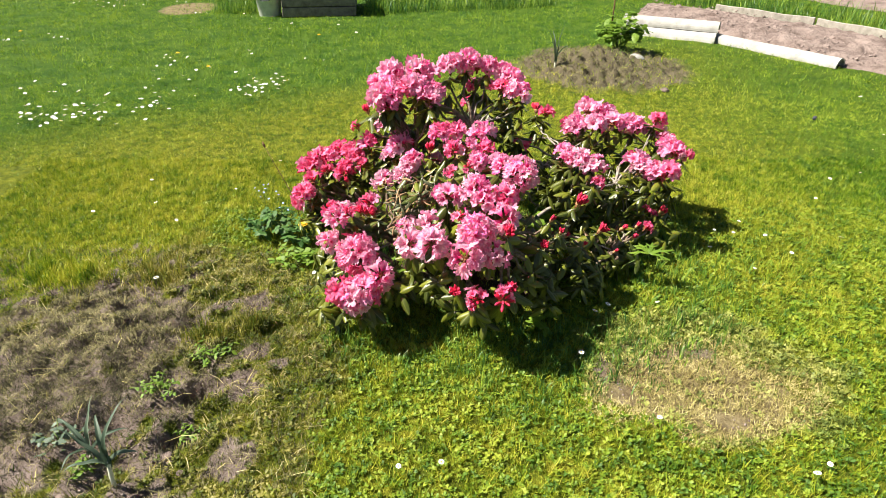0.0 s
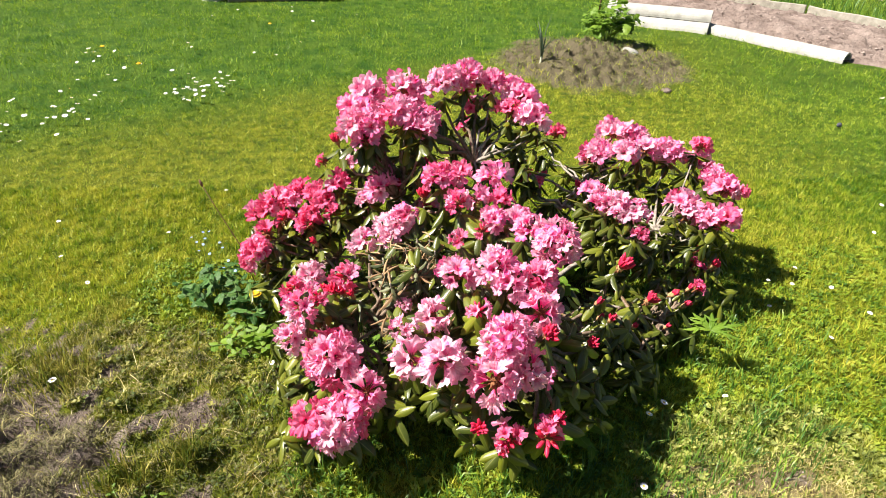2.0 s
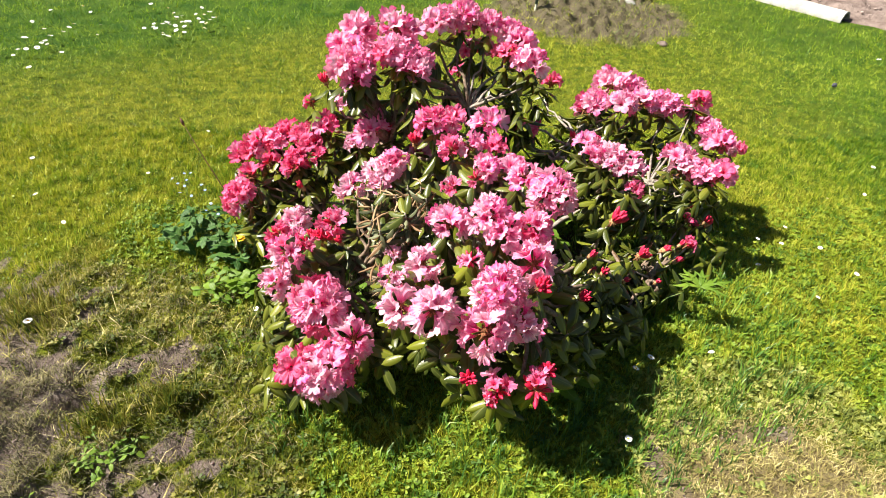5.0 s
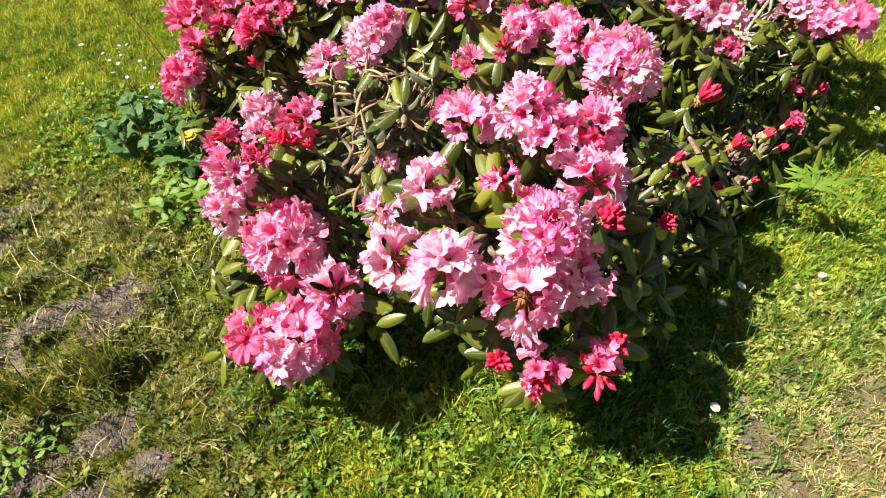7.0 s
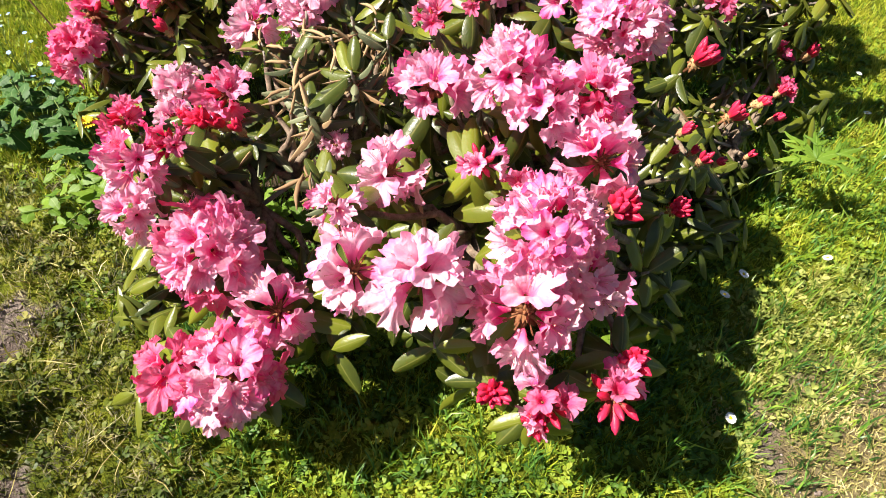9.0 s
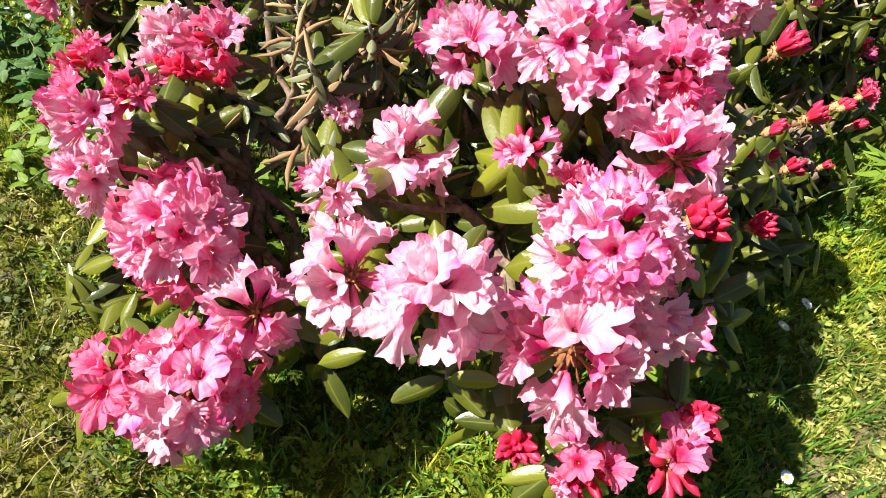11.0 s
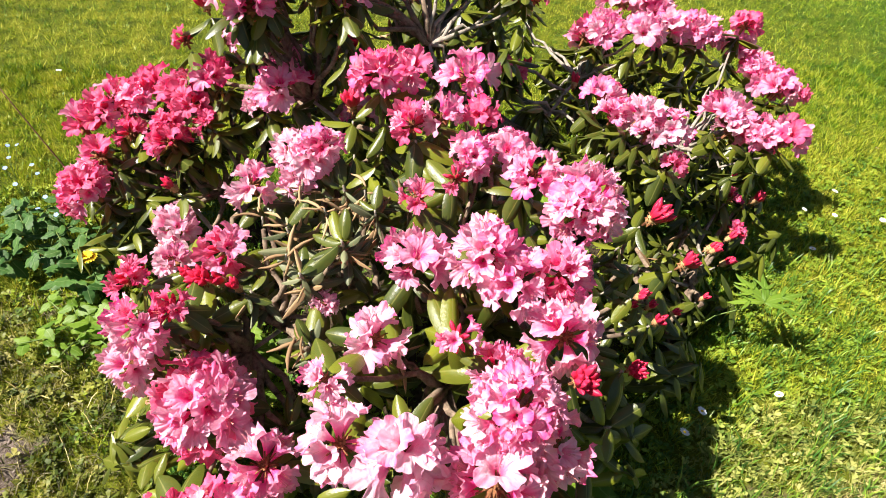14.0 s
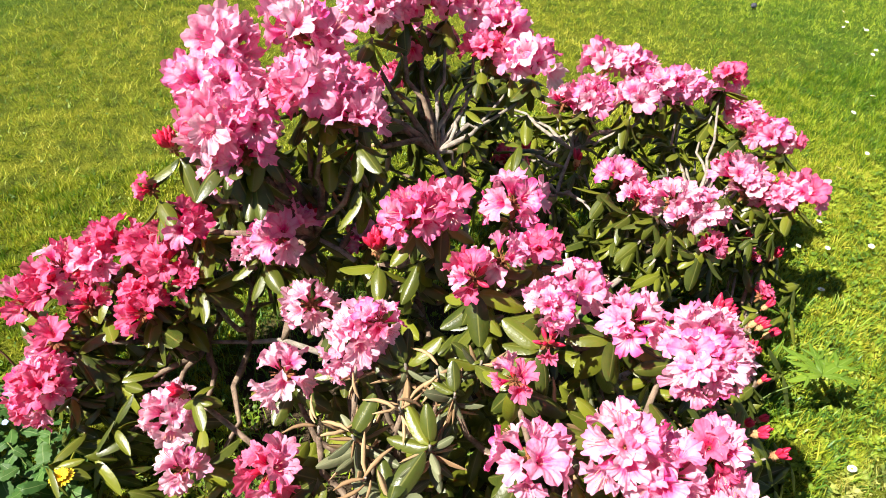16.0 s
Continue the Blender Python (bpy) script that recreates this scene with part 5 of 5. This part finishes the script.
def bucket(x, y):
    """A tapered bucket with a rolled rim and a wire handle."""
    root = thing("bucket", "whitish weathered bucket standing beside the planter box", "bucket", (x, y, ground_at(x, y) - 0.01))
    bm = bmesh.new()
    rings = []
    for r, z in ((0.13, 0.0), (0.135, 0.01), (0.165, 0.30), (0.176, 0.305), (0.176, 0.32), (0.160, 0.32), (0.130, 0.02)):
        rings.append([bm.verts.new((r * math.cos(a), r * math.sin(a), z)) for a in (2 * math.pi * k / 28 for k in range(28))])
    for p, q in zip(rings, rings[1:]):
        for k in range(28):
            bm.faces.new((p[k], p[(k + 1) % 28], q[(k + 1) % 28], q[k]))
    bm.faces.new(rings[0][::-1])
    bm.faces.new(rings[-1])
    me = bpy.data.meshes.new("body")
    bm.to_mesh(me)
    bm.free()
    me.polygons.foreach_set("use_smooth", [True] * len(me.polygons))
    me.materials.append(PALE_PLASTIC)
    part("body", me, root)
    arc = [(0.172 * math.cos(a), -0.05 - 0.13 * math.sin(a), 0.31 - 0.10 * math.sin(a)) for a in (math.pi * k / 12 for k in range(13))]
    part("handle", make_mesh("handle", *tube(arc, [0.004] * 13, 6), [DARK_STONE]), root, None, "thin dark wire handle")


def edging_board(a, b):
    a, b = Vector((*a, 0)), Vector((*b, 0))
    d = b - a
    bm = bmesh.new()
    bmesh.ops.create_cube(bm, size=1)
    bmesh.ops.scale(bm, vec=(d.length - 0.01, 0.028, 0.10), verts=bm.verts)
    bmesh.ops.subdivide_edges(bm, edges=[e for e in bm.edges if abs((e.verts[0].co - e.verts[1].co).x) > 0.3], cuts=6)
    for v in bm.verts:
        v.co.y += 0.012 * math.sin(4.0 * v.co.x + a.x)
        v.co.z += 0.006 * math.sin(9.0 * v.co.x + a.y)
    bmesh.ops.bevel(bm, geom=[e for e in bm.edges if e.is_boundary or e.calc_face_angle(0) > 0.7], offset=0.004, segments=1, affect="EDGES")
    me = bpy.data.meshes.new("edging_board")
    bm.to_mesh(me)
    bm.free()
    me.materials.append(PALE_WOOD)
    ob = thing("edging_board", "pale weathered board on edge along the back of the bed", "garden edging", group="boards along the bed", me=me)
    ob.matrix_basis = Matrix.Translation((a + b) / 2 + Vector((0, 0, 0.035))) @ Matrix.Rotation(math.atan2(d.y, d.x), 4, "Z")


bucket(-2.16, 8.56)
edging_board((3.66, 8.83), (4.48, 7.85))
edging_board((4.49, 7.84), (5.10, 6.82))

def rock(size, mat, seed, flat=0.6):
    bm = bmesh.new()
    bmesh.ops.create_icosphere(bm, subdivisions=3, radius=size)
    for v in bm.verts:
        v.co *= 1 + 0.35 * noise.noise(v.co / size * 0.9 + Vector((seed, 0, 0))) + 0.12 * noise.noise(v.co / size * 3 + Vector((0, seed, 0)))
        v.co.z *= flat
    me = bpy.data.meshes.new("stone")
    bm.to_mesh(me)
    bm.free()
    me.materials.append(mat)
    return me


thing("stone", "pale grey weathered stone lying on the planting mound", "stone", (1.84, 5.98, ground_at(1.84, 5.98) + 0.005), me=rock(0.075, STONE, 2, 0.38))
thing("pebble", "small dark slate pebble lying in the lawn", "stone", (2.72, 4.42, 0.02), me=rock(0.016, DARK_STONE, 5, 0.8))
thing("soil_clod", "brown crumb of dug soil on the lawn", "soil", (1.87, 5.16, 0.012), me=rock(0.035, BED, 7, 0.5))
for k, (x, y, s) in enumerate(((-0.80, 1.36, 0.022), (-0.74, 1.30, 0.016), (-0.93, 1.42, 0.018), (-1.30, 1.40, 0.02), (-0.70, 1.62, 0.018), (-1.05, 1.22, 0.02), (-1.42, 1.30, 0.024), (-1.18, 1.30, 0.015), (-0.84, 1.22, 0.02), (-0.66, 1.70, 0.014),
                             (-1.55, 1.62, 0.018), (-1.36, 2.26, 0.02), (-1.52, 2.16, 0.016), (-0.78, 1.58, 0.02), (-1.12, 1.12, 0.022))):
    thing("soil_clod", "dry grey-brown clod lying on bare soil", "soil", (x, y, ground_at(x, y) + 0.22 * s), "clods on the soil patch", rock(0.7 * s, BED, 20 + k, 0.55))


# ---- small plants ----
def stalk(root, points, radius, mat, name="stem"):
    v, f = tube(points, [radius * (1 - 0.5 * i / (len(points) - 1)) for i in range(len(points))], 5)
    return part(name, make_mesh(name, v, f, [mat]), root)


def strap_leaf(root, base, turn, length, width, mat, start, end, twist=0.0, n=12):
    """A long folded strap leaf that rises at the start angle and bends over to the end angle (degrees above level)."""
    out = Vector((math.cos(turn), math.sin(turn), 0))
    p = Vector(base)
    verts, faces, across = [], [], []
    for i in range(n + 1):
        t = i / n
        lift = radians(start + (end - start) * t ** 1.6)
        way = out * math.cos(lift) + Vector((0, 0, math.sin(lift)))
        side = Matrix.Rotation(twist * t, 3, way) @ way.cross(Vector((0, 0, 1)) if abs(way.z) < 0.98 else out).normalized()
        fold = side.cross(way)
        w = width * (0.75 + 0.5 * min(t * 3, 1) * (1 - t)) * (1 - t ** 3) * 0.5 + 0.0004
        for s in (-1, -0.5, 0, 0.5, 1):
            verts.append(p + side * w * s + fold * (abs(s) * w * (0.9 - 0.5 * t) + 0.002 * math.sin(14 * t + turn)))
            across.append(abs(s))
        p = p + way * (length / n)
    for i in range(n):
        for j in range(4):
            a = i * 5 + j
            faces.append((a, a + 1, a + 6, a + 5))
    part("leaf", make_mesh("leaf", verts, faces, [mat], {"across": across}), root)


def leek(x, y, shaft, leaves, width, label):
    """A leek: a white shaft and strap leaves, each of (turn, length, start, end) in degrees and metres."""
    root = thing("leek", label, "vegetable plant", (x, y, ground_at(x, y) - 0.005))
    v, f = tube([(0, 0, -0.02), (0.002, 0, 0.4 * shaft), (0.004, 0.003, 0.8 * shaft), (0.005, 0.004, shaft)], [0.45 * width, 0.40 * width, 0.36 * width, 0.30 * width], 9)
    part("shaft", make_mesh("shaft", v, f, [LEEK_WHITE]), root, None, "pale white leek shaft")
    for k, (turn, length, start, end) in enumerate(leaves):
        a = radians(turn)
        strap_leaf(root, (0.004 - 0.003 * math.cos(a), 0.003 - 0.003 * math.sin(a), shaft * (0.72 + 0.05 * k)), a, length, width, LEAF_BLUE, start, end, 0.6 * math.sin(3.0 * k + turn))


leek(-0.90, 1.24, 0.10, ((165, 0.19, 50, 22), (70, 0.22, 84, -10), (20, 0.10, 55, -60), (205, 0.12, 35, -30), (120, 0.17, 76, -40)), 0.016,
     "young leek with blue-grey leaves and a white shaft in soil")
leek(-1.03, 1.36, 0.04, ((150, 0.17, 62, -20), (30, 0.14, 55, -40), (260, 0.15, 60, -50), (90, 0.18, 75, 20)), 0.014, "young leek with curled blue-grey strap leaves in bare soil")
leek(-1.62, 1.50, 0.04, ((190, 0.15, 60, -30), (40, 0.16, 66, -20), (300, 0.12, 50, -50), (100, 0.16, 75, 20)), 0.013, "young leek with curled blue-grey strap leaves in bare soil")
leek(1.06, 5.80, 0.06, ((180, 0.34, 82, 50), (20, 0.38, 84, 66), (100, 0.30, 78, 30), (250, 0.30, 72, 20), (320, 0.26, 70, -10)), 0.020, "tall blue-green leek growing on the planting mound")

ROUND_LEAVES = {m.name: [leaf_mesh("leaf", m, along=15, across=2, width=w, curl=c, droop=d, wave=0.04, tip=0.7, seed=s + 30, teeth=4 + s) for s, (w, c, d) in enumerate(((0.55, 0.15, 0.15), (0.65, 0.2, 0.3), (0.45, 0.1, 0.1)))]
                for m in (LEAF_BLUE, LEAF_FRESH, LEAF_COLUMBINE)}


def leafy_plant(x, y, name, label, mat, stems, height, reach, leaf, per, seed, category="plant"):
    """Stems that lean outwards, each with leaves along its upper half."""
    root = thing(name, label, category, (x, y, ground_at(x, y)))
    r = random.Random(seed)
    for k in range(stems):
        a = 2.4 * k + r.uniform(-0.4, 0.4)
        d = reach * math.sqrt((k + 0.4) / stems)
        h = height * r.uniform(0.55, 1.0) * (1 - 0.35 * d / reach)
        tip = Vector((d * math.cos(a), d * math.sin(a), h))
        stalk(root, [(0.1 * tip.x, 0.1 * tip.y, -0.01), (0.45 * tip.x, 0.45 * tip.y, 0.6 * h), tip], 0.0022, STALK)
        for j in range(per):
            t = 0.5 + 0.5 * (j + 1) / per
            p = Vector((tip.x * t, tip.y * t, h * (0.25 + 0.75 * t)))
            b = a + 2.1 * j + r.uniform(-0.5, 0.5)
            m = Matrix.Translation(p) @ Matrix.Rotation(b, 4, "Z") @ Matrix.Rotation(radians(r.uniform(-35, 30)), 4, "X") @ Matrix.Rotation(r.uniform(-0.4, 0.4), 4, "Y") @ Matrix.Scale(leaf * r.uniform(0.55, 1.15), 4)
            part("leaf", r.choice(ROUND_LEAVES[mat.name]), root, m)
    return root


leafy_plant(1.80, 6.45, "potato_plant", "bushy bright green leafy plant on the planting mound", LEAF_FRESH, 36, 0.46, 0.26, 0.095, 7, 1)
stake = thing("stake", "thin dark garden stake beside the leafy plant", "stake", (1.74, 6.62, 0.0))
stalk(stake, [(0, 0, -0.05), (0.005, 0, 0.4), (0.01, 0.005, 0.85)], 0.009, RED_STALK, "rod")
leafy_plant(-0.78, 2.72, "columbine", "clump of blue-green lobed leaves beside the bush", LEAF_COLUMBINE, 20, 0.17, 0.15, 0.044, 7, 2)
leafy_plant(-0.66, 2.62, "columbine", "clump of blue-green lobed leaves beside the bush", LEAF_COLUMBINE, 12, 0.16, 0.11, 0.042, 7, 3)
leafy_plant(-0.62, 2.46, "strawberry_plant", "low green toothed leaves beside the bush", LEAF_FRESH, 14, 0.09, 0.13, 0.042, 5, 4)
leafy_plant(-0.24, 2.34, "strawberry_plant", "low green toothed leaves in the shade of the bush", LEAF_FRESH, 12, 0.09, 0.13, 0.042, 5, 5)
leafy_plant(0.02, 2.34, "nettle", "green weed with broad leaves growing through the bush", LEAF_FRESH, 5, 0.26, 0.08, 0.08, 4, 6)
leafy_plant(0.46, 2.66, "nettle", "green weed with broad leaves growing through the bush", LEAF_FRESH, 4, 0.28, 0.07, 0.10, 4, 7)
leafy_plant(0.40, 1.98, "seedling", "small dark green weed in the shade of the bush", LEAF_FRESH, 3, 0.10, 0.06, 0.07, 3, 8)
leafy_plant(-0.80, 1.80, "weed", "bright green weeds at the edge of the soil", LEAF_FRESH, 18, 0.05, 0.09, 0.019, 6, 9)
leafy_plant(-0.92, 1.62, "weed", "bright green weeds at the edge of the soil", LEAF_FRESH, 14, 0.05, 0.08, 0.016, 6, 12)
leafy_plant(-0.78, 1.48, "weed", "bright green weeds at the edge of the soil", LEAF_FRESH, 12, 0.04, 0.07, 0.015, 6, 13)
leafy_plant(-1.15, 1.42, "weed", "grey-green weed in the bare soil", LEAF_BLUE, 10, 0.06, 0.09, 0.026, 5, 10)
leafy_plant(-1.02, 1.30, "weed", "bright green weed in the bare soil", LEAF_FRESH, 9, 0.04, 0.05, 0.022, 5, 11)


LOBE = leaf_mesh("lobe", LEAF_FRESH, along=7, width=0.20, curl=0.1, droop=0.25, wave=0.025, tip=0.75, seed=4)


def palmate(x, y):
    root = thing("buttercup_leaf", "bright green finger-lobed leaf on a stalk beside the bush", "plant", (x, y, ground_at(x, y)))
    tip = Vector((0.09, -0.02, 0.17))
    stalk(root, [(-0.05, 0.02, 0), (0.01, 0.01, 0.10), tip], 0.0022, STALK)
    for k, a in enumerate((-150, -115, -85, -55, -20, 15, 50)):
        m = Matrix.Translation(tip) @ Matrix.Rotation(radians(a + 30), 4, "Z") @ Matrix.Rotation(radians(12 + 10 * (k % 2)), 4, "X") @ Matrix.Scale((0.085, 0.098, 0.075)[k % 3], 4)
        part("lobe", LOBE, root, m)
        for side in (-1, 1):
            part("lobe", LOBE, root, m @ Matrix.Translation((0, 0.42, -0.03)) @ Matrix.Rotation(-0.75 * side, 4, "Z") @ Matrix.Scale(0.45, 4))


palmate(0.80, 2.30)

dead_twig = thing("flower_stalk", "thin leaning red-brown stalk with a small bud", "plant", (-0.66, 2.82, 0.0))
stalk(dead_twig, [(0, 0, -0.01), (-0.05, 0.05, 0.16), (-0.14, 0.12, 0.30), (-0.18, 0.15, 0.37)], 0.0024, RED_STALK)
part("bud", make_mesh("bud", *tube([(-0.18, 0.15, 0.365), (-0.184, 0.153, 0.378), (-0.19, 0.157, 0.392)], [0.003, 0.007, 0.002], 6), [RED_STALK]), dead_twig)


def flower_disc(petals, inner, outer, width, mat, lift=0.15, name="petals"):
    verts, faces = [], []
    for k in range(petals):
        a = 2 * math.pi * k / petals
        u, s = Vector((math.cos(a), math.sin(a), 0)), Vector((-math.sin(a), math.cos(a), 0))
        z = (0.04 if k % 2 else 0.0) * outer
        o = len(verts)
        for t, w in ((0, 0.45), (0.55, 1.0), (0.9, 0.8), (1.0, 0.3)):
            p = u * (inner + (outer - inner) * t) + Vector((0, 0, z + lift * outer * math.sin(2.2 * t)))
            verts += [p - s * width * w, p + s * width * w]
        faces += [(o, o + 1, o + 3, o + 2), (o + 2, o + 3, o + 5, o + 4), (o + 4, o + 5, o + 7, o + 6)]
    return make_mesh(name, verts, faces, [mat])


def dome(radius, height, mat, name="disc"):
    bm = bmesh.new()
    bmesh.ops.create_uvsphere(bm, u_segments=10, v_segments=6, radius=radius)
    for v in bm.verts:
        v.co.z *= height / radius
    me = bpy.data.meshes.new(name)
    bm.to_mesh(me)
    bm.free()
    me.materials.append(mat)
    return me


daisy = thing("daisy", "white lawn daisy with a yellow centre in the grass", "flower", (-1.18, 2.28, 0), "daisies in the lawn")
stalk(daisy, [(0, 0, -0.02), (0.002, 0.001, 0.02), (0, 0, 0.05)], 0.0012, STALK)
part("petals", flower_disc(16, 0.002, 0.0125, 0.0021, WHITE), daisy, Matrix.Translation((0, 0, 0.05)))
part("disc", dome(0.0038, 0.0022, YELLOW), daisy, Matrix.Translation((0, 0, 0.051)))
pick = random.Random(23)


def set_daisy(x, y, scale=1.0):
    tilt = Matrix.Rotation(pick.uniform(-0.35, 0.35), 4, "X") @ Matrix.Rotation(pick.uniform(-0.35, 0.35), 4, "Y")
    copy_thing(daisy, Matrix.Translation((x, y, ground_at(x, y))) @ tilt @ Matrix.Rotation(pick.uniform(0, 6), 4, "Z") @ Matrix.Scale(scale * pick.uniform(0.8, 1.15), 4))


NEAR_DAISIES = ((-1.30, 2.83), (1.44, 2.70), (1.28, 2.56), (0.91, 2.11), (1.40, 2.38), (0.53, 1.82), (-0.52, 2.35), (1.36, 2.74), (1.50, 2.80), (1.58, 2.66),
                (1.16, 1.30), (1.10, 1.24), (0.72, 1.48), (-0.10, 1.30), (0.02, 1.32), (0.68, 2.10), (1.80, 3.0), (1.9, 2.6), (3.15, 4.22), (3.07, 4.10), (3.00, 4.04), (3.09, 4.02), (3.06, 3.96), (3.18, 3.93), (2.72, 3.74), (2.81, 3.72), (2.89, 3.76), (2.23, 3.32), (2.46, 3.40), (2.03, 3.07),
                (-1.6, 3.3), (-1.1, 3.2), (-1.75, 2.9), (-0.95, 3.6), (-1.45, 3.0), (1.62, 2.5), (0.62, 2.05), (-1.55, 2.45))
for x, y in NEAR_DAISIES:
    set_daisy(x, y, 0.8)
# far clusters: middle, spread, how many
for cx, cy, sx, sy, n in ((-1.47, 5.2, 0.13, 0.14, 24), (-2.66, 4.45, 0.22, 0.13, 30), (-2.15, 4.75, 0.25, 0.25, 16), (-3.0, 4.85, 0.3, 0.2, 8), (-4.3, 7.0, 0.3, 0.2, 9),
                          (-2.55, 6.0, 0.15, 0.2, 7), (-2.1, 5.5, 0.3, 0.2, 6), (-4.4, 9.2, 0.5, 0.25, 22), (-1.2, 7.6, 0.4, 0.3, 6), (-2.5, 8.3, 0.3, 0.3, 6),
                          (-3.6, 5.3, 0.3, 0.2, 9), (-1.6, 6.3, 0.3, 0.2, 5), (3.6, 4.4, 0.4, 0.3, 4)):
    for _ in range(int(1.4 * n)):
        set_daisy(pick.gauss(cx, sx), pick.gauss(cy, sy), 1.15)

dandelion = thing("dandelion", "yellow dandelion flower on a green stem beside the bush", "flower", (-0.600, 2.560, 0))
stalk(dandelion, [(0.01, 0, -0.01), (0.0, 0.0, 0.08), (0, 0, 0.15)], 0.002, STALK)
part("outer_petals", flower_disc(20, 0.003, 0.021, 0.0026, YELLOW, 0.25), dandelion, Matrix.Translation((0, 0, 0.15)))
part("inner_petals", flower_disc(14, 0.001, 0.014, 0.0024, YELLOW, 0.6), dandelion, Matrix.Translation((0, 0, 0.153)))
for x, y in ((-2.0, 5.6), (-4.5, 7.1), (-1.25, 6.9), (-2.45, 6.1)):
    copy_thing(dandelion, Matrix.Translation((x, y, -0.06)) @ Matrix.Rotation(x, 4, "Z"))

forget = thing("forget_me_not", "pale blue forget-me-not flowers on thin stems", "flower", (-0.82, 2.86, 0), "forget-me-nots beside the bush")
tiny = flower_disc(5, 0.0005, 0.0055, 0.0026, BLUE, 0.1)
for k in range(5):
    a = 2.4 * k
    tip = Vector((0.045 * math.cos(a), 0.035 * math.sin(a), 0.16 + 0.015 * math.sin(3 * k)))
    stalk(forget, [(0, 0, -0.01), (0.3 * tip.x, 0.3 * tip.y, 0.1), tip], 0.0008, STALK)
    part("floret", tiny, forget, Matrix.Translation(tip) @ Matrix.Rotation(0.4 * math.sin(k), 4, "X"))
for x, y in ((-0.88, 2.95), (-0.70, 2.74)):
    copy_thing(forget, Matrix.Translation((x, y, 0)) @ Matrix.Rotation(9 * x, 4, "Z"))
